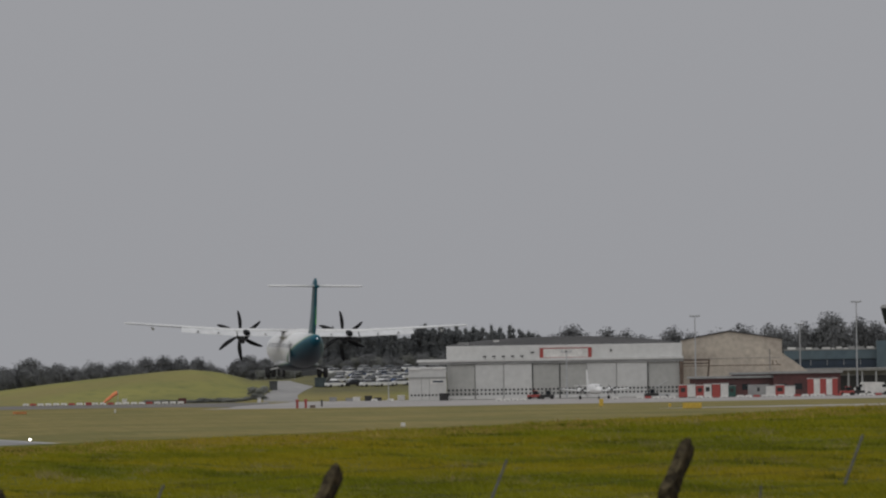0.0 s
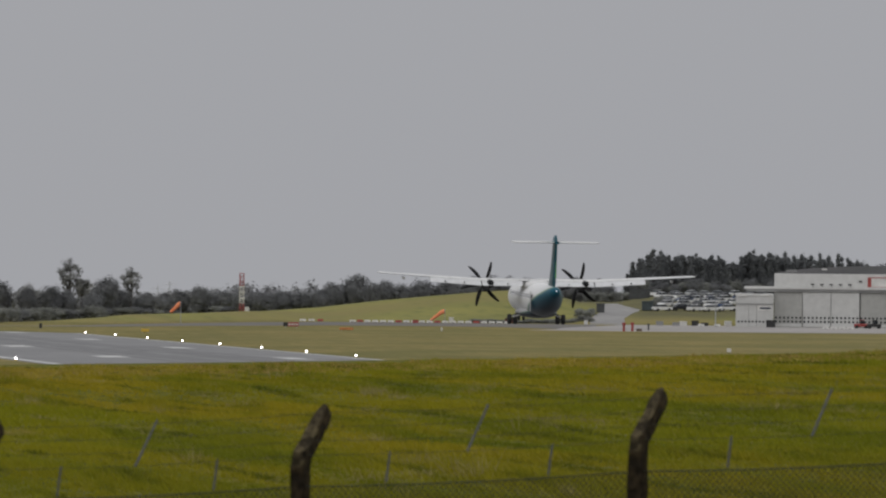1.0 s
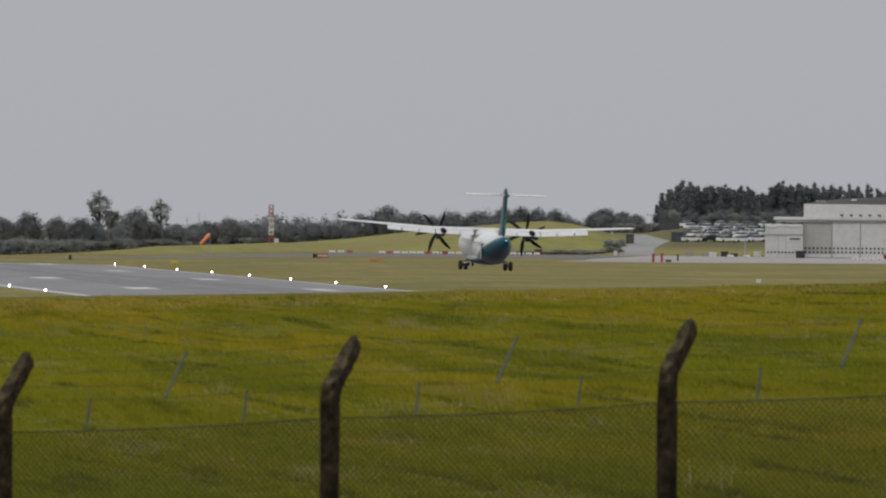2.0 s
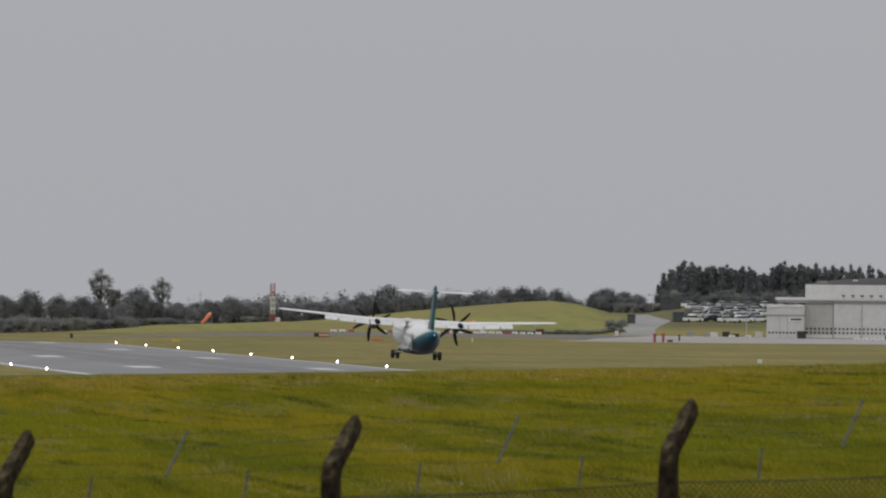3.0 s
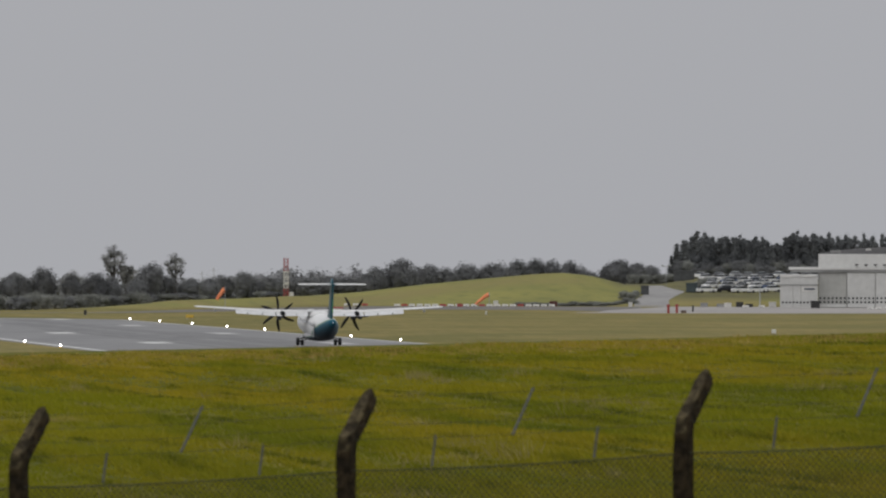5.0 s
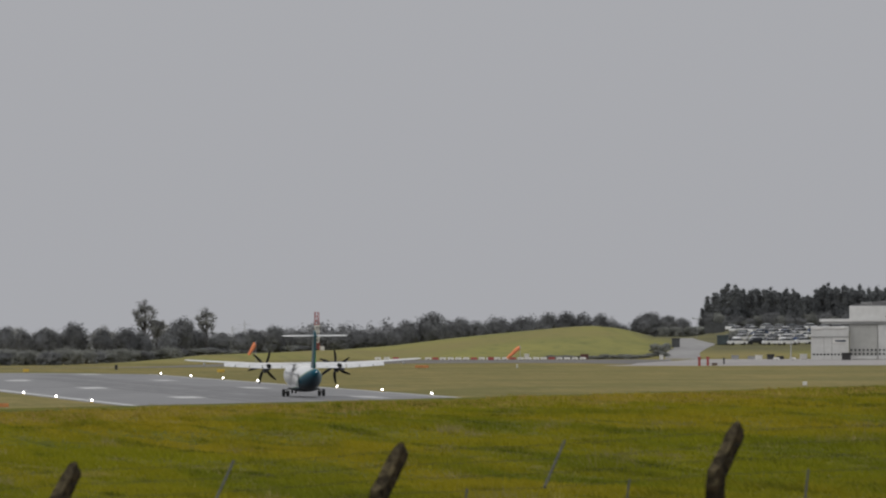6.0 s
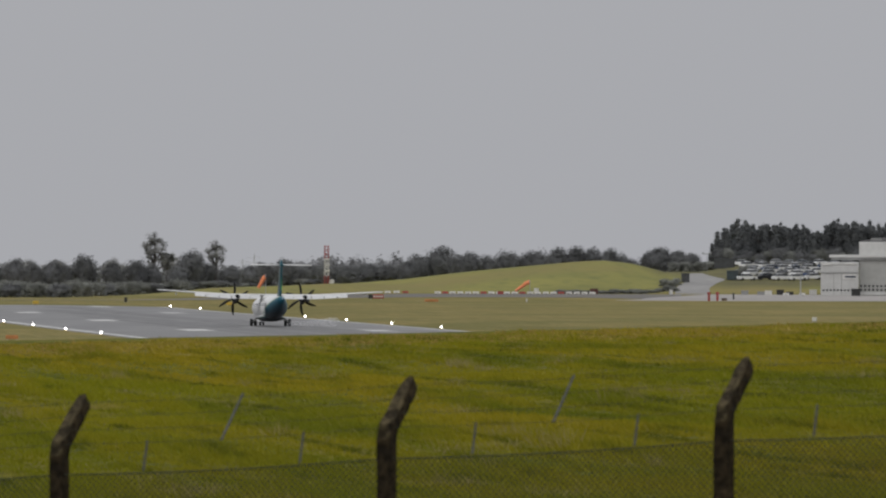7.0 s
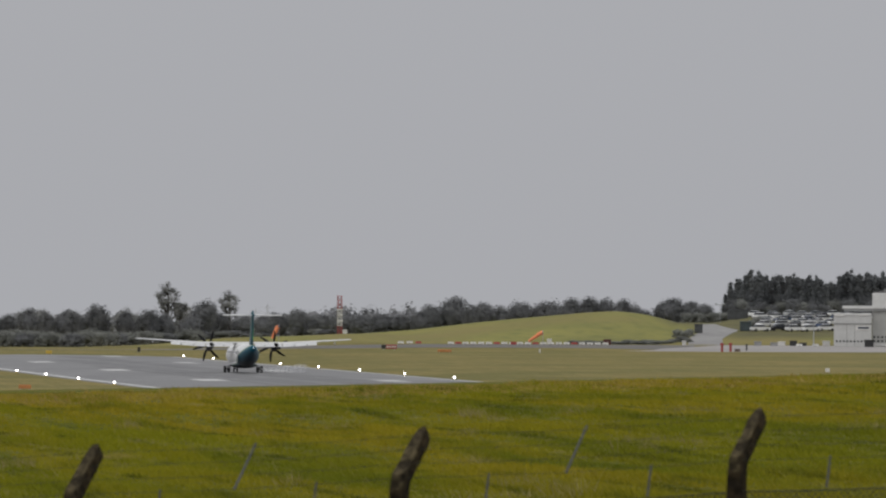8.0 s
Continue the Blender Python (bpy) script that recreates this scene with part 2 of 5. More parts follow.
def painted(name, x0, x1, y0, y1, parent, label=""):
    """A worn painted mark on the runway, just above it, that follows its surface."""
    k = max(1, int((y1 - y0) / 12))
    verts, faces = [], []
    for i in range(k + 1):
        y = y0 + (y1 - y0) * i / k
        verts += [(x, y, gz(x, y) + 0.045) for x in (x0, (x0 + x1) / 2, x1)]
        if i:
            faces += [(3 * i - 3 + j, 3 * i - 2 + j, 3 * i + 1 + j, 3 * i + j) for j in (0, 1)]
    ob = raw(name, verts, faces, M_PAINT)
    ob.parent = parent
    return tagged(ob, label)


RUNWAY = bpy.data.objects["runway"]
M_DULL = mat("worn_grey_paint", (0.26, 0.26, 0.26), 0.6, grain=0.3, scale=1.2)
MIDDLE = (R0 + R1) / 2
for x in (R0 + 1.3, R1 - 1.3):
    painted("edge_stripe", x - 0.45, x + 0.45, 660, 1625, RUNWAY, "white runway edge stripe")
for y in (1001, 1151, 1304, 1456, 1606):
    for x in (MIDDLE - 9.7, MIDDLE + 11.2):
        painted("touchdown_mark", x - 1.6, x + 1.6, y - 11, y + 11, RUNWAY, "white touchdown zone bar")
for i in range(14):
    y = 905 + i * 50
    painted("centreline_dash", MIDDLE - 0.22, MIDDLE + 0.22, y, y + 30, RUNWAY).data.materials[0] = M_DULL
M_RUBBER = mat("tyre_marks", (0.100, 0.099, 0.098), 0.45, grain=0.3, scale=0.5, second=(0.165, 0.162, 0.160), stain=1.0, stain_scale=0.05)
for x, w, y0, y1 in ((MIDDLE - 3.4, 2.2, 900, 1500), (MIDDLE + 3.4, 2.4, 930, 1590), (MIDDLE - 7.4, 0.7, 990, 1380), (MIDDLE + 7.6, 0.9, 960, 1330)):
    ob = painted("tyre_streak", x - w, x + w, y0, y1, RUNWAY, "dark rubber streaks left by tyres")
    ob.data.materials[0] = M_RUBBER
    ob.location.z = -0.002


def band(name, rows, material, label, category, lift=0.03):
    """A paved sheet that runs across the view: rows of (bearing, near range, far range)."""
    fine = []
    for p, q in zip(rows, rows[1:]):
        k = max(1, int((q[0] - p[0]) / 0.1))
        fine += [[u + (v - u) * i / k for u, v in zip(p, q)] for i in range(k)]
    fine.append(rows[-1])
    cols, verts, faces = 9, [], []
    for b, d0, d1 in fine:
        for j in range(cols):
            x, y = spot(b, d0 + (d1 - d0) * j / (cols - 1))
            verts.append((x, y, gz(x, y) + lift))
    for i in range(len(fine) - 1):
        for j in range(cols - 1):
            faces.append((i * cols + j, (i + 1) * cols + j, (i + 1) * cols + j + 1, i * cols + j + 1))
    n = len(verts)
    verts += [(x, y, z - lift - 0.1) for x, y, z in verts]
    for j in (0, cols - 1):
        faces += [(i * cols + j, (i + 1) * cols + j, (i + 1) * cols + j + n, i * cols + j + n) for i in range(len(fine) - 1)]
    return tagged(raw(name, verts, faces, material), label, category, kind="structure")


band("taxiway_1", [(3.3, 1786, 1792), (4.1, 1795, 1806), (4.4, 1798, 1838), (4.7, 1825, 1905), (5.0, 1862, 1958), (5.36, 1892, 2020), (5.77, 1935, 2075), (6.3, 1948, 2080), (6.75, 1940, 2080), (7.0, 1905, 2079), (7.3, 1868, 2077)],
     M_TAXI, "dark asphalt taxiway beyond the runway", "taxiway", 0.02)
strip("apron", [(1812, 236.5, 258.0), (1822, 221.0, 300.0), (1858, 230.5, 362.2), (1910, 238.1, 372.5), (2066, 270.6, 413.8)], M_APRON, "pale wet concrete apron before the hangars", "apron", 0.025)
band("taxiway_2", [(9.50, 1650, 1652), (9.75, 1650, 1668), (10.3, 1650, 1684), (11.4, 1645, 1706)], M_APRON, "pale concrete taxiway through the grass", "taxiway", 0.02)
M_ROAD = mat("worn_grey_road", (0.24, 0.235, 0.228), 0.6, grain=0.12, scale=0.5, second=(0.31, 0.30, 0.29), stain=0.8, stain_scale=0.06)
M_SLATE = mat("dark_slate_paint", (0.060, 0.063, 0.066), 0.7, grain=0.2, scale=1.5)
M_TEALDARK = mat("dark_blue_green_paint", (0.045, 0.062, 0.066), 0.6, grain=0.2, scale=1.5)
M_RUST = mat("rusty_brown_steel", (0.12, 0.085, 0.065), 0.8, grain=0.3, scale=2.0)
M_SHED = mat("dark_brown_red_paint", (0.09, 0.03, 0.028), 0.6, grain=0.2, scale=2.0)
ROAD = ((2072, 7.255, 7.470), (2090, 7.262, 7.465), (2110, 7.266, 7.460), (2125, 7.300, 7.500), (2138, 7.346, 7.545), (2146, 7.342, 7.550), (2155, 7.325, 7.510), (2168, 7.312, 7.460), (2182, 7.305, 7.421))
strip("access_road", [(d * math.cos(radians(7.4)), *(d * math.sin(radians(b)) for b in (b0, b1))) for d, b0, b1 in ROAD], M_ROAD, "pale road curving up a bank beside the mound", "road", 0.05, 4.0)

# ---- runway edge lights ----
M_LAMP = mat("lit_runway_lamp", (0.9, 0.9, 0.88), 0.3, emit=((1.0, 0.97, 0.95), 9.0))
M_YELLOW = mat("yellow_enamel", (0.55, 0.37, 0.05), 0.5, grain=0.15, scale=5.0)
M_RED = mat("faded_red_paint", (0.33, 0.055, 0.048), 0.55, grain=0.15, scale=3.0, second=(0.3, 0.06, 0.05), stain=0.6, stain_scale=0.8)
M_PLAIN = mat("off_white_paint", (0.68, 0.67, 0.64), 0.55, grain=0.1, scale=2.0, second=(0.48, 0.47, 0.45), stain=0.7, stain_scale=0.5)
M_ORANGE = mat("orange_paint", (0.46, 0.19, 0.06), 0.55, grain=0.15, scale=2.0)
M_GALV = mat("galvanised_steel", (0.42, 0.43, 0.44), 0.45, 0.5, grain=0.12, scale=6.0)
M_BLACK = mat("black_panel", (0.02, 0.02, 0.02), 0.5, grain=0.2, scale=3.0)


def edge_light():
    ob = empty("runway_edge_light", pose(R1, 1200, gz(R1, 1200)), "lit white runway edge light on a short stem", "runway light", "lights along the runway")
    bm = rod(bmesh.new(), (0, 0, -0.02), (0, 0, 0.06), 0.19, 0.15, 12)
    part("base", bm, M_YELLOW, ob)
    part("stem", rod(bmesh.new(), (0, 0, 0.05), (0, 0, 0.18), 0.04), M_YELLOW, ob)
    bm = bmesh.new()
    bmesh.ops.create_uvsphere(bm, u_segments=14, v_segments=8, radius=0.11)
    part("globe", bm, M_LAMP, ob, "glowing lamp globe", True, pose(0, 0, 0.26))
    return ob


EDGE = edge_light()
for x, ys in ((R1, (1260, 1320, 1380, 1440, 1500, 1560, 1620)), (R0, (1108, 1167, 1226, 1285))):
    for y in ys:
        copy_thing(EDGE, pose(x, y, gz(x, y) + 0.01))


# ---- masts, windsocks, boards and barriers on the airfield ----
def lattice_mast():
    x, y = spot(5.291, 2150)
    ob = empty("antenna_mast", pose(x, y, gz(x, y), 0, 0, 12), "red and white lattice antenna mast standing in the grass", "mast")
    w, h, k = 0.40, 9.92 - gz(x, y), 9
    for i in range(k):
        z0, z1 = h * i / k, h * (i + 1) / k
        bm = bmesh.new()
        for a, b in ((0, 1), (1, 2), (2, 3), (3, 0)):
            c = [(-w, -w), (w, -w), (w, w), (-w, w)]
            rod(bm, (*c[a], z0), (*c[a], z1), 0.055, sides=6)
            rod(bm, (*c[a], z0), (*c[b], (z0 + z1) / 2), 0.03, sides=5)
            rod(bm, (*c[b], (z0 + z1) / 2), (*c[a], z1), 0.03, sides=5)
            rod(bm, (*c[a], z0), (*c[b], z0), 0.035, sides=5)
        part("mast_section", bm, M_RED if i in (0, 1, 6, 7, 8) else M_PLAIN, ob, "red section" if i in (0, 1, 6, 7, 8) else "white section")
    for z in (4.2, 5.4, 3.0):
        bm = bmesh.new()
        box(bm, -0.55, 0.55, -0.62, -0.46, z - 0.16, z + 0.16, 0.04)
        part("antenna_panel", bm, M_PLAIN, ob)
    bm = bmesh.new()
    box(bm, 0.7, 1.6, -0.4, 0.4, -0.05, 1.1, 0.04)
    part("equipment_cabinet", bm, M_PLAIN, ob)


lattice_mast()
M_SOCK = mat("orange_windsock_cloth", (0.85, 0.24, 0.09), 0.8, grain=0.12, scale=3.0, second=(0.80, 0.33, 0.17), stain=0.6, stain_scale=0.9)


def windsock(x, y, tall, run, drop, arch):
    """A pole with a sock that the wind carries to the left: run across, drop down, the first stretch arched level."""
    b = math.degrees(math.atan2(x, y))
    ob = empty("windsock", pose(x, y, gz(x, y), 0, 0, -b), "orange cloth windsock half filled by wind on a pole", "windsock", "windsocks")
    part("pole", rod(bmesh.new(), (0, 0, -0.3), (0, 0, tall + 0.15), 0.06, 0.045), M_GALV, ob)
    bm = bmesh.new()
    n, rings = 12, []
    line = [Vector((-0.1 - run * k / n, 0, tall - 0.3 - drop * (k / n) ** arch + 0.05 * math.sin(9 * k / n))) for k in range(n + 1)]
    for k, c in enumerate(line):
        u = (line[min(n, k + 1)] - line[max(0, k - 1)]).normalized()
        side = Vector((-u.z, 0, u.x))
        r = 0.44 - 0.17 * k / n + 0.02 * math.sin(2.4 * k)
        rings.append([tuple(c + side * r * math.sin(q) + Vector((0, r * math.cos(q), 0))) for q in (2 * math.pi * i / 14 for i in range(14))])
    loft(bm, rings, caps=False)
    sock = part("sock", bm, M_SOCK, ob, "drooping orange cloth cone", True)
    bm = bmesh.new()
    for i in range(14):
        q0, q1 = 2 * math.pi * i / 14, 2 * math.pi * (i + 1) / 14
        rod(bm, (-0.1, 0.46 * math.cos(q0), tall - 0.3 + 0.46 * math.sin(q0)), (-0.1, 0.46 * math.cos(q1), tall - 0.3 + 0.46 * math.sin(q1)), 0.025, sides=5)
    rod(bm, (0, 0, tall - 0.3), (-0.1, 0, tall + 0.2), 0.03)
    part("hoop", bm, M_GALV, ob)
    return sock, tall - 0.3


SOCK_NEAR, HOOP_NEAR = windsock(166.0, 1917.9, 4.15, 1.75, 1.75, 1.25)
SOCK_FAR, HOOP_FAR = windsock(232.3, 2057.0, 2.75, 2.75, 1.95, 1.3)


def board(x, y, w, h, materials, label, legs=0.25):
    b = math.degrees(math.atan2(x, y))
    ob = empty("taxiway_sign", pose(x, y, gz(x, y), 0, 0, -b), label, "sign")
    at = -w / 2
    for share, m in materials:
        bm = bmesh.new()
        box(bm, at + 0.01, at + share * w - 0.01, -0.12, 0.12, legs, legs + h, 0.03)
        part("panel", bm, m, ob)
        at += share * w
    for sx in (-0.35, 0.35):
        part("leg", rod(bmesh.new(), (sx * w, 0, -0.1), (sx * w, 0, legs + 0.03), 0.05), M_GALV, ob)
    return ob


def bars(ob, x0, x1, z, h, n, y=-0.14):
    """Writing too far off to be read: plain bars."""
    for i in range(n):
        w = (x1 - x0) / n
        bm = bmesh.new()
        box(bm, x0 + i * w + 0.1 * w, x0 + (i + 1) * w - 0.1 * w, y, y + 0.015, z, z + h)
        part("lettering_bar", bm, M_PLAIN, ob)


sign = board(177.6, 1820.5, 2.8, 0.75, ((0.3, M_BLACK), (0.7, M_RED)), "red and black taxiway sign standing in grass")
bars(sign, -0.5, 1.3, 0.5, 0.25, 4)
board(179.6, 1742.1, 2.4, 0.45, ((1.0, M_ORANGE),), "low orange marker board in the grass", 0.12)
board(273.1, 1598.8, 3.1, 0.9, ((1.0, M_YELLOW),), "yellow taxiway sign standing in the grass", 0.1)
board(275.1, 1702.4, 0.75, 1.25, ((1.0, M_YELLOW),), "narrow yellow marker board on the apron edge", 0.1)
board(278.2, 1650.4, 0.5, 0.55, ((1.0, M_YELLOW),), "small yellow marker board", 0.1)
board(104.5, 1640.0, 1.0, 0.5, ((1.0, M_YELLOW),), "small yellow marker board", 0.15)
board(136.7, 1646.2, 1.3, 0.5, ((1.0, M_YELLOW),), "small yellow marker board", 0.2)
board(63.4, 1033.2, 1.3, 0.4, ((1.0, M_ORANGE),), "low orange marker board at the runway's edge", 0.1)
board(183.3, 1295.3, 0.6, 0.5, ((1.0, M_PLAIN),), "small white marker block in the grass", 0.12)
board(125.2, 1723.4, 0.5, 0.8, ((1.0, M_BLACK),), "small dark marker post in the grass", 0.1)
board(196.5, 1744.9, 0.3, 0.6, ((1.0, M_PLAIN),), "short white marker post in the grass", 0.1)


def red_pillar(x, y):
    ob = empty("marker_pillar", pose(x, y, gz(x, y)), "red pillar with a broad cap at the apron's edge", "pillar", "pillars at the apron's edge")
    part("column", rod(bmesh.new(), (0, 0, -0.1), (0, 0, 1.15), 0.24, 0.22, 12), M_RED, ob)
    part("collar", rod(bmesh.new(), (0, 0, 1.15), (0, 0, 1.25), 0.3, 0.3, 12), M_RED, ob)
    part("cap", rod(bmesh.new(), (0, 0, 1.25), (0, 0, 1.6), 0.34, 0.3, 12), M_RED, ob)


red_pillar(237.0, 1810.6)
red_pillar(239.3, 1816.3)


def ground_box(x, y, w, d, h, material, label, name="equipment_box", category="box"):
    b = math.degrees(math.atan2(x, y))
    ob = empty(name, pose(x, y, gz(x, y), 0, 0, -b), label, category)
    bm = bmesh.new()
    box(bm, -w / 2, w / 2, -d / 2, d / 2, 0, h * 0.85, 0.05)
    part("body", bm, material, ob)
    bm = bmesh.new()
    box(bm, -w / 2 - 0.05, w / 2 + 0.05, -d / 2 - 0.05, d / 2 + 0.05, h * 0.85 + 0.003, h, 0.03)
    part("lid", bm, material, ob)
    return ob


ground_box(240.7, 1817.5, 1.0, 0.7, 0.5, M_RUST, "low rusty brown equipment box on the apron")
ground_box(248.6, 1864.0, 0.3, 0.3, 1.2, M_BLACK, "narrow dark cabinet on the apron's edge")
ground_box(226.1, 2055.6, 1.2, 0.8, 0.65, M_RED, "red equipment box beside the taxiway")
ground_box(237.0, 2086.6, 1.0, 1.0, 1.1, M_PLAIN, "white equipment box below the mound")
ground_box(248.3, 2080.2, 1.6, 1.4, 1.1, M_SHED, "dark red equipment shed below the mound")
ground_box(261.6, 2058.4, 0.8, 0.8, 1.0, M_PLAIN, "white equipment box beside the road")
ground_box(*spot(7.324, 2131), 1.7, 2.4, 1.9, M_SLATE, "dark grey shed beside the climbing road", "shed", "shed")
ground_box(*spot(7.590, 2143), 2.4, 5.0, 2.0, M_TEALDARK, "dark blue-green container beside the car park", "container", "container")
ground_box(*spot(7.545, 2236), 4.6, 3.0, 2.3, M_SLATE, "dark shelter with a pale frame below the conifers", "shelter", "shed")


def barrier(material, m, label):
    ob = empty("road_barrier", m, label, "barrier", "barriers along the taxiway")
    bm = bmesh.new()
    loft(bm, [[(x, y, z) for y, z in ((-0.25, 0), (0.25, 0), (0.22, 0.12), (0.1, 0.2), (0.08, 0.46), (-0.08, 0.46), (-0.1, 0.2), (-0.22, 0.12))] for x in (-0.62, 0.62)])
    part("body", bm, material, ob)
    part("lifting_slot", box(bmesh.new(), -0.3, 0.3, -0.255, -0.2, 0.02, 0.1), M_BLACK, ob)
    return ob


WB = barrier(M_PLAIN, pose(215.4, 2076.9, 0.02), "white plastic road barrier in a row beside the taxiway")
RB = barrier(M_RED, pose(216.9, 2076.7, 0.02), "red plastic road barrier in a row beside the taxiway")


def barrier_row(b0, b1, far, gap, skip=0.0):
    rng, b, i = random.Random(4), b0, 0
    while b < b1:
        if rng.random() > skip:
            x, y = spot(b, far + rng.uniform(-1.5, 1.5))
            copy_thing((WB, WB, WB, WB, RB)[i % 5], pose(x, y, gz(x, y) + 0.02, 0, 0, -b + rng.uniform(-9, 9)))
        b += gap
        i += 1


barrier_row(6.005, 6.805, 2088, 0.044)
barrier_row(5.538, 5.906, 2100, 0.05, 0.3)
barrier_row(7.618, 8.098, 2062, 0.046, 0.45)
barrier_row(9.646, 10.808, 1985, 0.046, 0.25)
barrier_row(9.26, 9.62, 1996, 0.046, 0.2)
barrier_row(8.60, 8.74, 1998, 0.046, 0.1)


# ---- the airliner: origin on the ground under the main wheels, nose along +y ----
def livery():
    """White, with a teal tail that sweeps forward along the belly, and underside shade in the colour; in the aircraft's
    own space.
    """
    m = bpy.data.materials.new("white_and_teal_livery")
    m.use_nodes = True
    n, l = m.node_tree.nodes, m.node_tree.links
    p = n["Principled BSDF"]
    p.inputs["Roughness"].default_value, p.inputs["Specular IOR Level"].default_value = 0.4, 0.2
    sep = n.new("ShaderNodeSeparateXYZ")
    l.new(n.new("ShaderNodeTexCoord").outputs["Object"], sep.inputs[0])

    def line(ky, kz, c):
        a = n.new("ShaderNodeMath")
        a.operation = "MULTIPLY_ADD"
        a.inputs[1].default_value, a.inputs[2].default_value = ky, c
        l.new(sep.outputs["Y"], a.inputs[0])
        b = n.new("ShaderNodeMath")
        b.operation = "MULTIPLY_ADD"
        b.inputs[1].default_value = kz
        l.new(sep.outputs["Z"], b.inputs[0])
        l.new(a.outputs[0], b.inputs[2])
        return b.outputs[0]

    def mix(f, a, b):
        x = n.new("ShaderNodeMixRGB")
        for k, val in ((0, f), (1, a), (2, b)):
            if isinstance(val, bpy.types.NodeSocket):
                l.new(val, x.inputs[k])
            else:
                x.inputs[k].default_value = val
        return x.outputs[0]

    def step(s, a, b):
        r = n.new("ShaderNodeMapRange")
        r.inputs[1].default_value, r.inputs[2].default_value = a, b
        l.new(s, r.inputs[0])
        return r.outputs[0]

    t = n.new("ShaderNodeTexNoise")
    t.inputs["Scale"].default_value = 0.8
    white = mix(t.outputs[0], (0.86, 0.86, 0.86, 1), (0.78, 0.79, 0.79, 1))
    # teal runs down to near-black navy, painting the shade under the tail cone
    teal = mix(step(line(-0.15, -1.0, 0.35), -1.2, 0.25), (0.022, 0.150, 0.220, 1), (0.004, 0.015, 0.028, 1))
    edge = line(-0.6, -2.6, 1.75)
    out = mix(step(edge, 0.0, 0.3), white, (0.36, 0.50, 0.34, 1))
    out = mix(step(edge, 0.15, 0.8), out, teal)
    # the underside's shade painted as dark grey low on the hull
    belly = mix(step(line(-0.02, -1, 1.4), 0.0, 0.6), out, (0.05, 0.056, 0.062, 1))
    l.new(belly, p.inputs["Base Color"])
    return m


M_LIVERY = livery()
M_WHITE = mat("white_aircraft_paint", (0.78, 0.78, 0.77), 0.35, grain=0.05, scale=2.0, second=(0.62, 0.62, 0.62), stain=0.5, stain_scale=0.6)
M_FLAP = mat("pale_grey_flap", (0.66, 0.67, 0.68), 0.4, grain=0.06, scale=2.0, second=(0.5, 0.5, 0.5), stain=0.5, stain_scale=0.7)
M_TEAL = mat("teal_paint", (0.009, 0.072, 0.096), 0.3, grain=0.06, scale=1.5, second=(0.016, 0.115, 0.160), stain=0.7, stain_scale=0.3, spec=0.25)
M_GREEN = mat("bright_green_paint", (0.10, 0.36, 0.10), 0.35, grain=0.05, scale=2.0)
M_DARK = mat("black_rubber", (0.018, 0.018, 0.019), 0.7, grain=0.2, scale=8.0)
M_BLADE = mat("black_propeller_blade", (0.014, 0.014, 0.015), 0.6, spec=0.15, grain=0.1, scale=5.0)
M_STEEL = mat("grey_gear_steel", (0.35, 0.36, 0.37), 0.4, 0.6, grain=0.1, scale=6.0)
M_SOOT = mat("sooty_exhaust", (0.03, 0.03, 0.032), 0.7, grain=0.3, scale=4.0)
M_NAC = mat("dark_nacelle_paint", (0.018, 0.019, 0.021), 0.7, spec=0.15, grain=0.15, scale=2.0, second=(0.030, 0.032, 0.034), stain=0.6, stain_scale=0.8)
M_GLASS = mat("dark_window_glass", (0.02, 0.025, 0.03), 0.08)
M_BEACON = mat("lit_white_lamp", (0.9, 0.9, 0.9), 0.3, emit=((0.9, 0.92, 1.0), 1.2))


def ring(y, rx, rz, zc, n=24):
    return [(rx * math.cos(2 * math.pi * i / n), y, zc + rz * math.sin(2 * math.pi * i / n)) for i in range(n)]


def foil(x, y_lead, chord, z, thick, n=8, droop=0.0):
    """A wing section at x: leading edge at y_lead, chord backwards."""
    up, down = [], []
    for i in range(n + 1):
        c = i / n
        h = thick * 2.6 * (math.sqrt(c) * 0.6 * (1 - c) + 0.18 * c * (1 - c))
        up.append((x, y_lead - chord * c, z + h * 0.62 - droop * c))
        down.append((x, y_lead - chord * c, z - h * 0.38 - droop * c - 0.012))
    return up + down[::-1]


def wing_z(x):
    return 3.66 + max(0.0, abs(x) - 4.9) * 0.062


def propeller(parent, x, sense=1):
    hub = bmesh.new()
    loft(hub, [ring(y, r, r, 0, 16) for y, r in ((-0.35, 0.30), (-0.1, 0.34), (0.15, 0.32), (0.45, 0.22), (0.62, 0.06))])
    ob = part("propeller", hub, M_BLADE, parent, "six-bladed black propeller", True, pose(x, 4.05, 3.24))
    bm = bmesh.new()
    rings = []
    for i in range(9):
        s = i / 8
        r = 0.25 + s * 1.72
        w = (0.10 + 0.11 * math.sin(math.pi * min(1, s * 1.05) ** 0.8)) * (1.0 if s < 0.93 else 0.6)
        sweep = -0.34 * s * s + 0.10 * s            # curved back like a sabre
        tw = radians(58 - 34 * s)
        pts = []
        for c, h in ((0.5, 0.0), (0.15, 0.035), (-0.3, 0.03), (-0.5, 0.0), (-0.3, -0.02), (0.15, -0.025)):
            pts.append((c * w * 2 * math.cos(tw) + sweep, c * w * 2 * math.sin(tw) * 0.8 + h, r))
        rings.append(pts)
    loft(bm, rings)
    me = mesh_of("blade", bm, M_BLADE, True)
    for k in range(6):
        part("blade", me, None, ob, m=pose(0, 0, 0, 0, 60 * k, 0))
    return ob


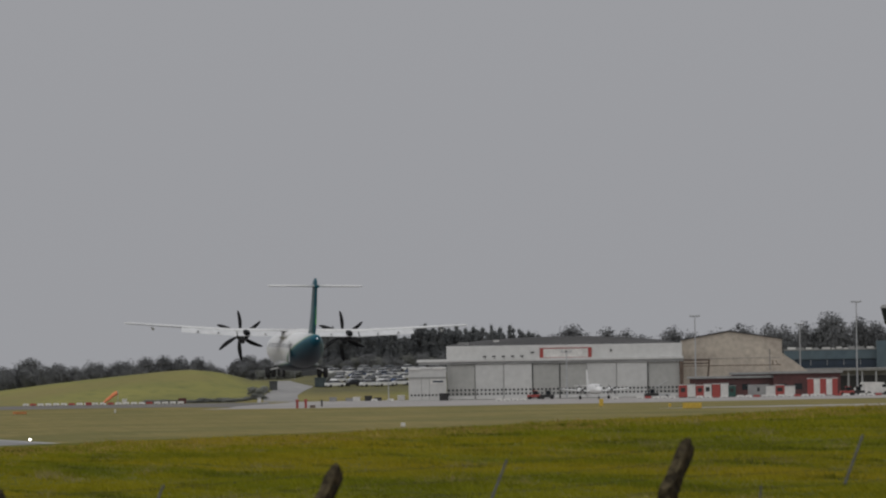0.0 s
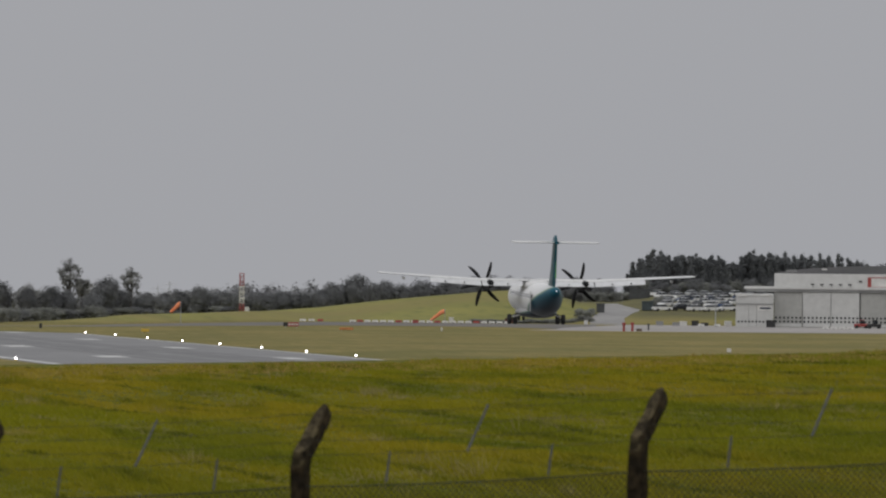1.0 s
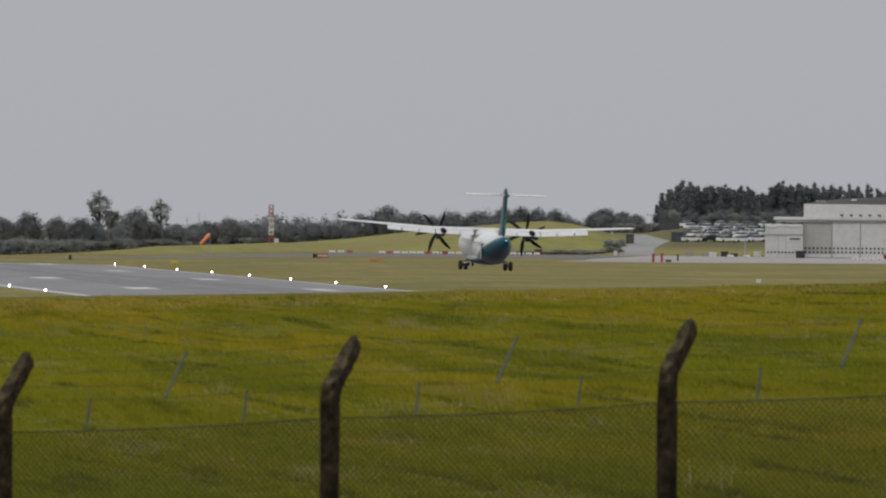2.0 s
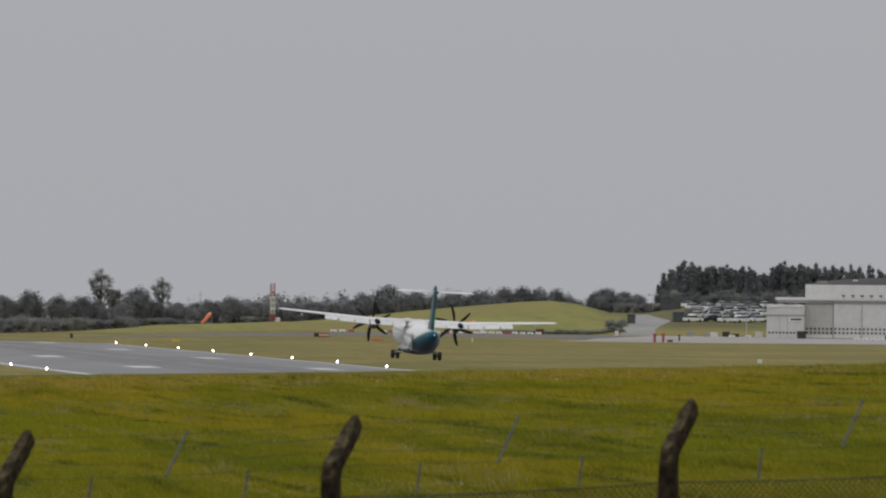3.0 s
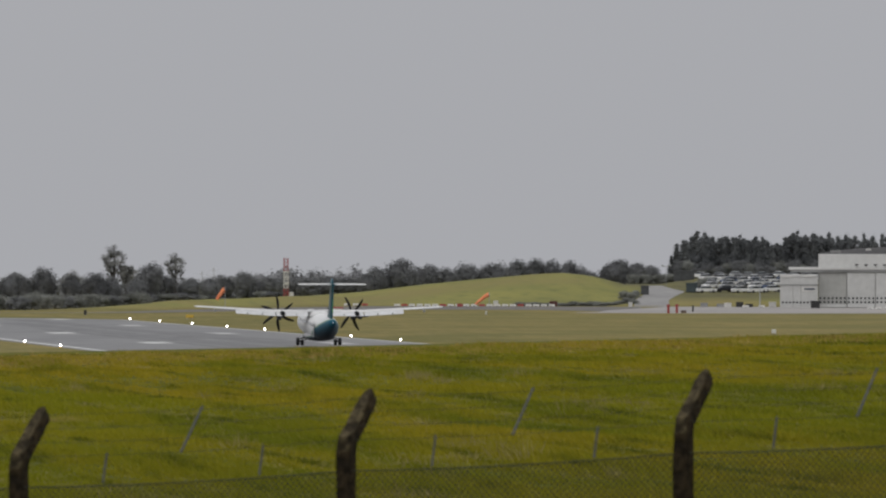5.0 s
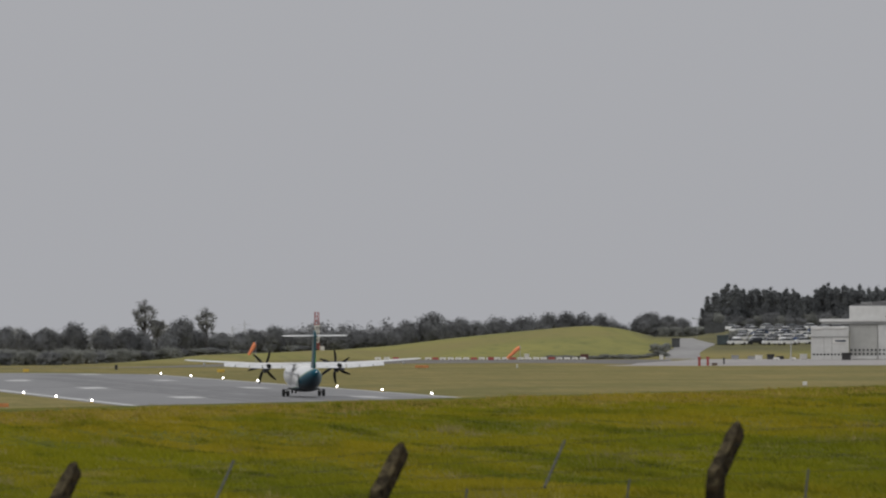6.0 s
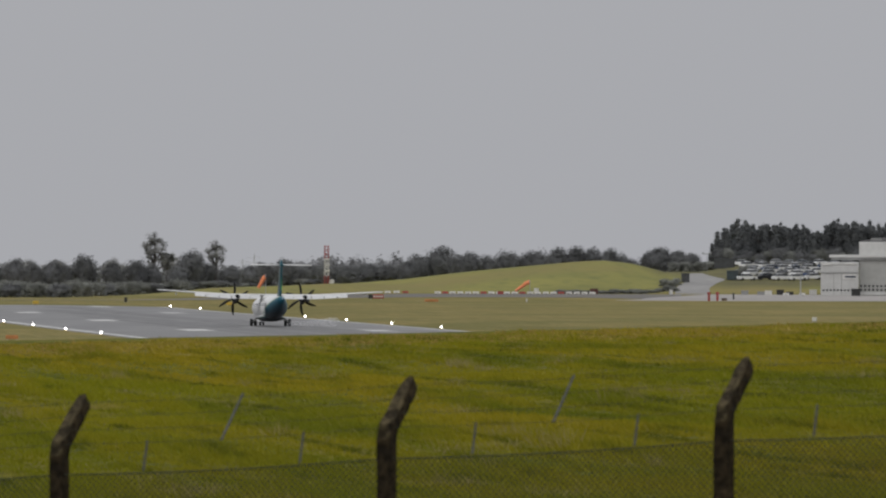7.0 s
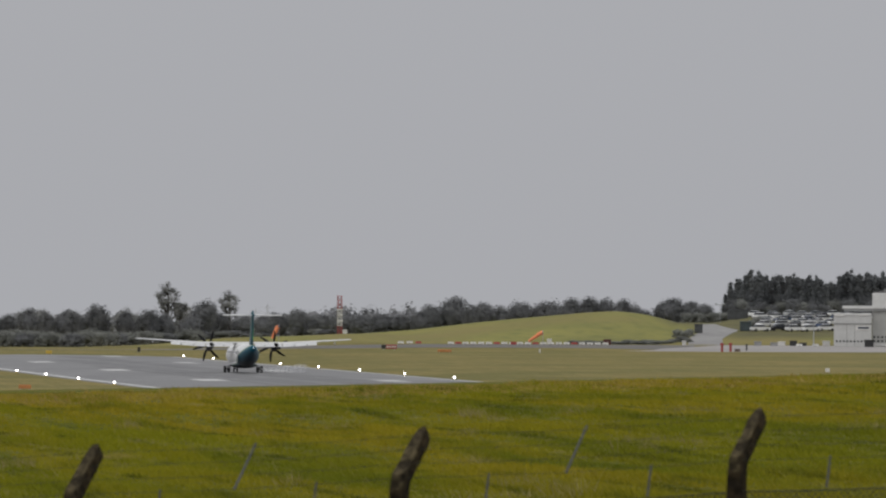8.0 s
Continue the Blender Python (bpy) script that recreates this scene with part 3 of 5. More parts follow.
def main_gear(parent, s):
    bm = bmesh.new()
    rod(bm, (1.35 * s, 0.0, 0.95), (2.05 * s, -0.05, 0.62), 0.11)
    rod(bm, (1.5 * s, 0.45, 1.0), (1.95 * s, 0.0, 0.5), 0.06)
    rod(bm, (1.62 * s, -0.05, 0.42), (2.48 * s, -0.05, 0.42), 0.07)
    gear = part("main_gear", bm, M_SOOT, parent)
    for off in (-0.24, 0.24):
        w = bmesh.new()
        loft(w, [[(x, 0.42 * k * math.cos(a), 0.42 * k * math.sin(a)) for a in (2 * math.pi * i / 20 for i in range(20))] for x, k in ((-0.16, 0.6), (-0.16, 0.88), (-0.1, 1.0), (0.1, 1.0), (0.16, 0.88), (0.16, 0.6))])
        tyre = part("tyre", w, M_DARK, gear, smooth=True, m=pose(2.05 * s + off, -0.05, 0.42))
    d = bmesh.new()
    box(d, 1.25 * s, 2.1 * s, -0.55, 0.55, 0.78, 0.84, 0.02, pose(1.3 * s, 0, 0.9, 0, 12 * s, 0) @ pose(-1.3 * s, 0, -0.9))
    part("gear_door", d, M_WHITE, parent)


def build_airliner():
    plane = empty("airliner", pose(103, 787, 7.75), "white twin-propeller regional airliner with a teal tail, landing with flaps down", "airliner")
    bm = bmesh.new()
    secs = ((12.45, .06, .05, 1.85), (12.2, .38, .36, 1.87), (11.6, .80, .72, 1.95), (10.6, 1.14, 1.08, 2.06), (9.4, 1.33, 1.32, 2.14), (8.0, 1.385, 1.385, 2.17), (3, 1.385, 1.385, 2.17),
            (-2, 1.385, 1.385, 2.17), (-5.0, 1.385, 1.385, 2.17), (-7.0, 1.33, 1.30, 2.25), (-9.0, 1.12, 1.08, 2.45), (-11.0, .80, .78, 2.74), (-12.6, .48, .50, 2.98), (-13.7, .16, .2, 3.14))
    loft(bm, [ring(*s, 32) for s in secs])
    part("fuselage", bm, M_LIVERY, plane, smooth=True)
    bm = bmesh.new()
    loft(bm, [ring(y, rx, rz, 0.98, 20) for y, rx, rz in ((3.9, .2, .1), (3.0, 1.1, .32), (1.8, 1.62, .46), (-1.4, 1.62, .46), (-2.9, 1.1, .34), (-4.2, .25, .12))])
    part("gear_fairing", bm, M_LIVERY, plane, smooth=True)
    bm = bmesh.new()
    loft(bm, [[(x * k, y, 3.1 + z * k2) for x, z in ((-1.25, 0), (-1.0, .45), (-.5, .66), (.5, .66), (1.0, .45), (1.25, 0))] for y, k, k2 in ((3.2, .5, .4), (2.2, .95, .9), (0.5, 1, 1), (-1.6, .95, .95), (-3.2, .5, .5))], caps=True)
    part("wing_fairing", bm, M_WHITE, plane, smooth=True)
    for s in (-1, 1):
        bm = bmesh.new()
        loft(bm, [foil(s * x, yl, c, wing_z(x), th) for x, yl, c, th in ((0.0, 1.55, 2.1, .40), (4.9, 1.55, 2.1, .38), (9.3, 1.3, 1.62, .28), (13.2, 1.08, 1.42, .2), (13.52, .9, 1.1, .1))])
        part("wing", bm, M_WHITE, plane, "white high-mounted wing", True)
        for x0, x1 in ((1.35, 4.75), (4.85, 9.15)):
            bm = bmesh.new()
            lead = lambda x: -0.5 - (0.0 if x < 4.9 else -0.26 * (x - 4.9) / 4.4)
            loft(bm, [foil(s * x, lead(x), .86 if x < 4.9 else .78, wing_z(x) - .02, .12, 6, droop=.40) for x in (x0, (x0 + x1) / 2, x1)])
            part("flap", bm, M_FLAP, plane, "lowered pale grey flap")
        bm = bmesh.new()
        loft(bm, [foil(s * x, -.42 + .1 * (x - 9.2) / 4, .34, wing_z(x) + .01, .06, 4, droop=.02) for x in (9.25, 13.2)])
        part("aileron", bm, M_FLAP, plane)
        for x in (2.6, 6.3, 7.9, 11.4):
            bm = bmesh.new()
            z = wing_z(x) - .16
            loft(bm, [[(s * x + .07 * c, y, z - h + .5 * h * q) for c, q in ((-1, 1), (-.7, -1), (.7, -1), (1, 1))] for y, h in ((.3, .03), (-.2, .14), (-.9, .18), (-1.35, .05))])
            part("flap_track_fairing", bm, M_FLAP, plane)
        bm = bmesh.new()
        loft(bm, [[(s * 4.05 + r * math.cos(a), y, zc + rz * math.sin(a)) for a in (2 * math.pi * i / 20 for i in range(20))] for y, r, rz, zc in ((3.75, .28, .30, 3.24), (3.4, .36, .40, 3.24), (2.4, .40, .46, 3.26), (.8, .40, .44, 3.32), (-.6, .34, .34, 3.40), (-1.7, .14, .14, 3.52))])
        nac = part("engine_nacelle", bm, M_NAC, plane, "dark engine nacelle", True)
        bm = bmesh.new()
        rod(bm, (s * 4.3, -.6, 3.08), (s * 4.42, -1.25, 3.05), .2, .17, 14)
        part("exhaust_pipe", bm, M_SOOT, nac, "sooty exhaust pipe")
        bm = bmesh.new()
        loft(bm, [[(s * 4.05 + .24 * c, y, 2.74 + .14 * q) for c, q in ((1, 0), (.7, .8), (-.7, .8), (-1, 0), (-.7, -.8), (.7, -.8))] for y in (3.7, 2.2)])
        part("air_intake", bm, M_SOOT, nac)
        main_gear(plane, s)
    bm = bmesh.new()
    prof = lambda y, c, z, th: [(th * q, y - c * k, z) for k, q in ((0, 0), (.12, .6), (.35, 1), (.7, .75), (1, .08), (1, -.08), (.7, -.75), (.35, -1), (.12, -.6))]
    loft(bm, [prof(-7.2, 5.2, 3.1, .12), prof(-9.0, 4.0, 3.8, .22), prof(-10.2, 3.0, 5.0, .21), prof(-11.35, 2.15, 7.0, .18), prof(-11.5, 1.9, 7.5, .17), prof(-11.9, 1.3, 7.78, .06)])
    fin = part("fin", bm, M_TEAL, plane, "teal tail fin", True)
    bm = bmesh.new()
    box(bm, -.05, .05, -13.10, -13.0, 4.2, 5.6, .01, pose(0, -13, 3.95, 3, 0, 0) @ pose(0, 13, -3.95))
    part("green_stripe", bm, M_GREEN, fin, "bright green flash")
    for s in (-1, 1):
        bm = bmesh.new()
        loft(bm, [foil(s * x, yl, c, 7.18, th) for x, yl, c, th in ((0, -11.5, 1.9, .27), (3.5, -11.95, 1.15, .2), (3.66, -12.05, .9, .09))])
        part("tailplane", bm, M_WHITE, plane, "white tailplane", True)
        bm = bmesh.new()
        rod(bm, (s * .1, -13.6, 7.15), (s * .1, -12.6, 7.15), .1, .1, 8)
        part("elevator_hinge_cover", bm, M_TEAL, plane)
    bm = bmesh.new()
    rod(bm, (0, 10.77, 1.0), (0, 10.77, .35), .07)
    nose = part("nose_gear", bm, M_STEEL, plane)
    for off in (-.2, .2):
        w = bmesh.new()
        loft(w, [[(x, .28 * k * math.cos(a), .28 * k * math.sin(a)) for a in (2 * math.pi * i / 18 for i in range(18))] for x, k in ((-.09, .6), (-.09, .88), (-.05, 1), (.05, 1), (.09, .88), (.09, .6))])
        part("tyre", w, M_DARK, nose, smooth=True, m=pose(off, 10.77, .28))
    w = bmesh.new()
    box(w, -.006, .006, -.13, .13, -.16, .16)
    pane = mesh_of("window", w, M_GLASS)
    for s in (-1, 1):
        for i in range(22):
            y = 7.6 - i * .74
            part("window", pane, None, plane, m=pose(s * 1.337, y, 2.52, 0, -14 * s, 0))
    w = bmesh.new()
    box(w, -.015, .015, -.38, .38, -.85, .85, .01)
    part("cabin_door", w, M_FLAP, plane, m=pose(-1.378, -7.0, 2.1, 0, 0, -3))
    w = bmesh.new()
    bmesh.ops.create_icosphere(w, subdivisions=2, radius=.045)
    part("tail_lamp", w, M_BEACON, plane, "lit white tail lamp", True, pose(0.02, -13.78, 3.16))
    return plane, propeller(plane, -4.05), propeller(plane, 4.05)


AIRLINER, PROP_L, PROP_R = build_airliner()


# ---- the boundary fence near the camera ----
M_POST = mat("weathered_concrete_post", (0.012, 0.009, 0.006), 0.95, grain=0.5, scale=16.0, second=(0.070, 0.050, 0.026), stain=0.55, stain_scale=6.0, spec=0.15, bump=0.02)
# mossy patches, and the paler tone of the arm's lit face painted in
M_LITLICHEN = mat("lit_lichen_concrete", (0.020, 0.016, 0.011), 0.95, grain=0.4, scale=14.0, second=(0.130, 0.105, 0.058), stain=0.7, stain_scale=7.0, spec=0.1, bump=0.02)
M_WIRE = mat("dull_galvanised_wire", (0.026, 0.030, 0.022), 0.7, 0.0, grain=0.2, scale=30.0)
M_ARM = mat("grey_steel_arm", (0.075, 0.078, 0.080), 0.7, 0.0, grain=0.25, scale=25.0)


def build_fence():
    b = radians(5.608)
    right, ahead = Vector((math.cos(b), -math.sin(b), 0)), Vector((math.sin(b), math.cos(b), 0))
    start = ahead * 78.5 + right * 0.028
    step = right * 2.574 - ahead * 1.5
    along = step.normalized()
    out = (right * 0.5 + ahead * 0.866).normalized()
    turn = math.degrees(math.atan2(along.y, along.x))
    fence = empty("boundary_fence", pose(start.x, start.y, gz(start.x, start.y)), "weathered chain-link fence with cranked concrete posts and barbed wire", "fence")
    base = fence.matrix_basis.inverted()
    rng = random.Random(11)

    def foot(k):
        p = start + step * k
        sunk = 0.045 - 0.03 * min(1.5, max(-1.5, k))     # the posts stand a little lower down the slope
        return Vector((p.x, p.y, gz(p.x, p.y) - sunk))

    def local(p):
        return base @ Vector(p)

    def crank(k):
        return foot(k) + Vector((0, 0, 2.06))

    for k in range(-5, 8):
        bm = bmesh.new()
        w = 0.060
        rings = []
        for z, r, o in ((-0.4, 1.06, 0), (0.6, 1.0, 0), (1.3, .98, 0), (1.7, 1.0, 0), (1.97, .98, 0), (2.06, .96, 0.025), (2.15, .88, .12), (2.24, .84, .21), (2.33, .82, .30), (2.38, .76, .35), (2.415, .56, .375), (2.43, .3, .385)):
            rings.append([(c * w * r, s * w * r + o, z - (0.03 * s if 2.05 < z < 2.44 else 0)) for c, s in ((-1, -.85), (-.85, -1), (.85, -1), (1, -.85), (1, .85), (.85, 1), (-.85, 1), (-1, .85))])
        rings = [[tuple(Vector(p) + Vector((rng.uniform(-.007, .007), rng.uniform(-.007, .007), 0))) for p in ring_] for ring_ in rings]
        loft(bm, rings)
        bmesh.ops.recalc_face_normals(bm, faces=bm.faces)
        # arm faces towards the light get the paler colour, lichen and painted light together
        for face in bm.faces:
            c = face.calc_center_median()
            if c.z > 1.98 and face.normal.y < -0.55:
                face.material_index = 1
        f = foot(k)
        post = part("post", bm, [M_POST, M_LITLICHEN], fence, "weathered cranked concrete post" if k == 0 else "", m=base @ pose(f.x, f.y, f.z, rng.uniform(-.6, .6), rng.uniform(-.8, .8), turn))
        if k < 7:
            mid = (crank(k) + crank(k + 1)) / 2
            bm = bmesh.new()
            a, c = mid + Vector((0, 0, -.03)), mid + out * .33 + Vector((0, 0, .33))
            rod(bm, local(a), local(c), .010, .009, 6)
            part("spreader_bar", bm, M_ARM, fence, "thin grey steel bar holding the barbed wire" if k == 0 else "")
            for q in (.26, .74):
                p = crank(k).lerp(crank(k + 1), q)
                bm = bmesh.new()
                rod(bm, local(p + Vector((0, 0, -.24))), local(p + out * .06), .009, .008, 6)
                part("dropper", bm, M_ARM, fence)
    # line wires, sagging a little between posts
    for name, lift, reach, r in (("top_wire", -.24, 0, .005), ("crank_wire", .0, 0, .0018), ("barbed_wire", .11, .11, .0016), ("barbed_wire", .22, .22, .0016), ("barbed_wire", .33, .33, .0016), ("middle_wire", -1.1, 0, .003)):
        bm = bmesh.new()
        for k in range(-5, 7):
            prev = None
            for i in range(7):
                q = i / 6
                p = crank(k).lerp(crank(k + 1), q) + out * reach + Vector((0, 0, lift - .1 * q * (1 - q)))
                if prev is not None:
                    rod(bm, local(prev), local(p), r, r, 4)
                    if name == "barbed_wire":
                        for j in range(4):
                            s = prev.lerp(p, j / 4)
                            rod(bm, local(s + Vector((0, 0, -.018))), local(s + Vector((.01, 0, .018))), .0015, .001, 3)
                prev = p
        tagged(part(name, bm, M_WIRE, fence), kind="stuff" if name == "top_wire" else "")
    # the chain link: two sets of slanting wires
    verts, faces = [], []
    pitch, n = .055, int(36 / .055)

    def wire(a, c, r=.0031):
        a, c = local(a), local(c)
        u = (c - a).normalized()
        s, t = u.cross(Vector((0, 0, 1))).normalized() * r, u.cross(u.cross(Vector((0, 0, 1)))).normalized() * r
        i = len(verts)
        for p in (a, c):
            verts.extend([tuple(p + s), tuple(p - s * .5 + t * .87), tuple(p - s * .5 - t * .87)])
        faces.extend([(i, i + 1, i + 4, i + 3), (i + 1, i + 2, i + 5, i + 4), (i + 2, i, i + 3, i + 5)])

    def on_line(s, z):
        k = s / 3.0 - 5
        p = foot(k)
        sag = .1 * (k % 1) * (1 - k % 1) if z > 1.7 else 0
        return p + Vector((0, 0, z - sag)) + out * .075
    for i in range(n):
        s = i * pitch
        for lean in (1.02, -1.02):
            if 0 <= s + lean <= 36:
                wire(on_line(s, .8), on_line(s + lean, 1.82))
    link = raw("chain_link", verts, faces, M_WIRE, fence)
    tagged(link, "chain-link wire netting", kind="stuff")


build_fence()


# ---- trees ----
def leaf_material(name, c, light):
    """Leaves that let some light through."""
    m = mat(name, c, 0.85, grain=0.2, scale=0.7, second=light, stain=0.8, stain_scale=0.3, spec=0.1, vary=0.2)
    n, l = m.node_tree.nodes, m.node_tree.links
    p, thin, both = n["Principled BSDF"], n.new("ShaderNodeBsdfTranslucent"), n.new("ShaderNodeMixShader")
    l.new(p.inputs["Base Color"].links[0].from_socket, thin.inputs["Color"])
    both.inputs[0].default_value = 0.45
    l.new(p.outputs[0], both.inputs[1])
    l.new(thin.outputs[0], both.inputs[2])
    l.new(both.outputs[0], n["Material Output"].inputs["Surface"])
    return m


# leaf colours paled and greyed to paint in distance haze, M_FAR the most
M_LEAF = leaf_material("hazed_oak_leaves", (0.195, 0.200, 0.208), (0.222, 0.228, 0.227))
M_PINE = leaf_material("hazed_conifer_needles", (0.172, 0.181, 0.188), (0.198, 0.208, 0.206))
M_PALE = leaf_material("pale_hazed_poplar_leaves", (0.290, 0.295, 0.290), (0.320, 0.324, 0.305))
M_HEDGE = leaf_material("hazed_hedge_leaves", (0.235, 0.243, 0.228), (0.268, 0.274, 0.248))
M_FAR = leaf_material("hazed_wood_leaves", (0.340, 0.346, 0.356), (0.370, 0.374, 0.378))
M_BARK = mat("grey_brown_bark", (0.09, 0.082, 0.075), 0.9, grain=0.4, scale=3.0)


def dome(cx, cz, rx, rz, n, r0, r1, rng, floor=-1.0):
    """Lobes of foliage spread through an egg-shaped crown."""
    lobes = []
    while len(lobes) < n:
        d = Vector((rng.gauss(0, 1), rng.gauss(0, 1), rng.gauss(0.1, 1))).normalized()
        if d.z < floor:
            continue
        r = rng.uniform(r0, r1)
        k = rng.uniform(.55, 1.0)
        lobes.append((cx + d.x * k * (rx - r * .8), d.y * k * (rx - r * .8), cz + d.z * k * (rz - r * .8), r))
    return lobes


def crown_lobes(kind, h, w, rng):
    """Balls of foliage: centre and radius."""
    if kind == "conifer":
        # several ragged leaders that narrow to spires
        lobes = []
        for q in range(5):
            a = rng.uniform(0, 6.28)
            x, y = (0, 0) if q == 0 else (w * .26 * math.cos(a), w * .26 * math.sin(a))
            top = h if q == 0 else h * rng.uniform(.80, .97)
            for i in range(11):
                s = i / 10
                r = w * (.21 - .08 * s) * rng.uniform(.8, 1.2)
                o = w * .14 * (1 - s) * rng.uniform(-1, 1)
                lobes.append((x + o, y + o * rng.uniform(-1, 1), .06 * h + (top - 1.5 * r - .06 * h) * s, r))
        return lobes
    if kind == "tall":
        lean = rng.choice((-1, 1)) * w * .16
        lobes = dome(0, h * .74, w * .46, h * .26, 44, w * .10, w * .17, rng)
        lobes += dome(lean, h * .50, w * .40, h * .16, 16, w * .06, w * .12, rng)
        return lobes + dome(lean * .5, h * .24, w * .34, h * .22, 12, w * .08, w * .14, rng)
    if kind == "bush":
        return dome(0, h * .45, w * .5, h * .55, 34, w * .10, w * .19, rng, -.7) + dome(0, h * .1, w * .52, h * .2, 16, w * .09, w * .14, rng)
    lobes = dome(0, h * .52, w * .5, h * .48, 40, w * .14, w * .22, rng)
    lobes += dome(rng.choice((-1, 1)) * w * .12, h * .66, w * .36, h * .33, 14, w * .10, w * .16, rng, -.2)
    return lobes + dome(0, h * .16, w * .46, h * .2, 18, w * .11, w * .16, rng)


def leaves(lobes, count, size, rng, squash=0.9, core=0.72, heart_core=None):
    """Leaf sprays over the lobes, turned outwards from lobe and crown alike, and a core in each lobe."""
    verts, faces = [], []
    ball = bmesh.new()
    bmesh.ops.create_icosphere(ball, subdivisions=1, radius=1)
    bv, bf = [v.co.copy() for v in ball.verts], [[v.index for v in f.verts] for f in ball.faces]
    ball.free()
    total = sum(r * r for *_, r in lobes)
    heart = Vector([sum(p[i] for p in lobes) / len(lobes) for i in range(3)])
    if heart_core:
        # one uneven heart of shade in a rounded crown
        ball = bmesh.new()
        bmesh.ops.create_icosphere(ball, subdivisions=3, radius=1)
        rx, cz, rz = heart_core
        verts += [(v.co.x * rx * k, v.co.y * rx * k, cz + v.co.z * rz * k) for v in ball.verts for k in (rng.uniform(.9, 1.06),)]
        faces += [tuple(v.index for v in f.verts) for f in ball.faces]
        ball.free()
    for x, y, z, r in lobes:
        if core and not heart_core:
            i = len(verts)
            for v in bv:
                k = r * core * rng.uniform(0.8, 1.1)
                verts.append((x + v.x * k, y + v.y * k, z + v.z * k * squash))
            faces += [tuple(i + j for j in f) for f in bf]
        for _ in range(int(count * r * r / total)):
            d = Vector((rng.gauss(0, 1), rng.gauss(0, 1), rng.gauss(0, 1))).normalized()
            k = r * rng.uniform(0.5, 1.06)
            c = Vector((x + d.x * k, y + d.y * k, z + d.z * k * squash))
            far = (c - heart).normalized()
            nrm = (d * .45 + far * .8 + Vector((rng.gauss(0, .14), rng.gauss(0, .14), .25 + rng.gauss(0, .14)))).normalized()
            u = nrm.orthogonal().normalized()
            u.rotate(Matrix.Rotation(rng.uniform(0, 6.28), 3, nrm))
            v = nrm.cross(u)
            s = size * rng.uniform(0.5, 1.25)
            i = len(verts)
            verts += [tuple(c + u * s), tuple(c + v * s * .7), tuple(c - u * s * .8), tuple(c - v * s * .6)]
            faces.append((i, i + 1, i + 2, i + 3))
    return verts, faces


TREES = {}


def tree_kind(kind, material, seed, h, w, label, category="tree", count=4400, size=0.28, core=0.62):
    rng = random.Random(seed)
    ob = empty("conifer_tree" if kind == "conifer" else "bush" if kind == "bush" else "tree", pose(0, -300 - seed * 15, gz(0, -300)), label, category, "trees behind the airfield")
    lobes = crown_lobes(kind, h, w, rng)
    bm = bmesh.new()
    rod(bm, (0, 0, -0.5), (0, 0, h * 0.45), h * .028 + .05, h * .02)
    rod(bm, (0, 0, h * 0.45), (rng.uniform(-.2, .2), 0, h * 0.85), h * .02, h * .006)
    for x, y, z, r in lobes[::6]:
        rod(bm, (0, 0, max(.2, z * .6)), (x, y, z), h * .010, h * .004, 5)
    part("trunk", bm, M_BARK, ob)
    raw("crown", *leaves(lobes, count, size, rng, 1.5 if kind == "conifer" else .9, core, (w * .29, h * .46, h * .31) if kind in ("broad", "bush") else None), material, ob)
    TREES.setdefault((kind, material.name), []).append((ob, h, w))


for i in range(4):
    tree_kind("broad", M_LEAF, 20 + i, 9, 9, "dark green broad-leaved tree in a dense row")
    tree_kind("conifer", M_PINE, 40 + i, 12, 5.5, "dark tall conifer with a ragged top", count=2600, size=.22)
for i in range(2):
    tree_kind("bush", M_HEDGE, 60 + i, 4, 5, "dull green bush in a hedge", "bush", 1500, .23)
    tree_kind("broad", M_FAR, 70 + i, 12, 12, "grey-green tree in distant woods with haze in its colour", count=1500, size=.6)
    tree_kind("bush", M_LEAF, 64 + i, 4, 5, "dark green bush below taller trees", "bush", 1500, .23)
tree_kind("broad", M_PALE, 75, 9, 9, "pale grey-green rounded tree in a row", count=3800)
tree_kind("tall", M_PALE, 80, 11, 5, "tall pale grey-green tree standing above the others", count=3400, size=.19, core=.4)
tree_kind("tall", M_PALE, 81, 10, 4.2, "tall pale grey-green tree standing above the others", count=2400, size=.17, core=0)
PROTOS = [o for group in TREES.values() for o, _, _ in group]
tree_rng = random.Random(77)


def plant(kind, material, bearing, far, top, width):
    """A tree by bearing and range, with the height of its top and its width in metres."""
    x, y = spot(bearing, far)
    z = gz(x, y)
    ob, h, w = tree_rng.choice(TREES[kind, material.name])
    m = pose(x, y, z, 0, 0, tree_rng.uniform(0, 360)) @ Matrix.Diagonal((width / w, width / w * tree_rng.uniform(.85, 1.1), max(0.8, top + (0 if kind == "bush" else .45) - z) / h, 1))
    return copy_thing(ob, m)


def beyond(b, far, top, w):
    """Range, top and width of a tree of the row, which draws back behind the bank towards the mound."""
    to = far + 190 * smooth(b, 4.72, 5.05) + tree_rng.uniform(-12, 12)
    return to, EYE + (top - EYE) * to / far, w * to / far


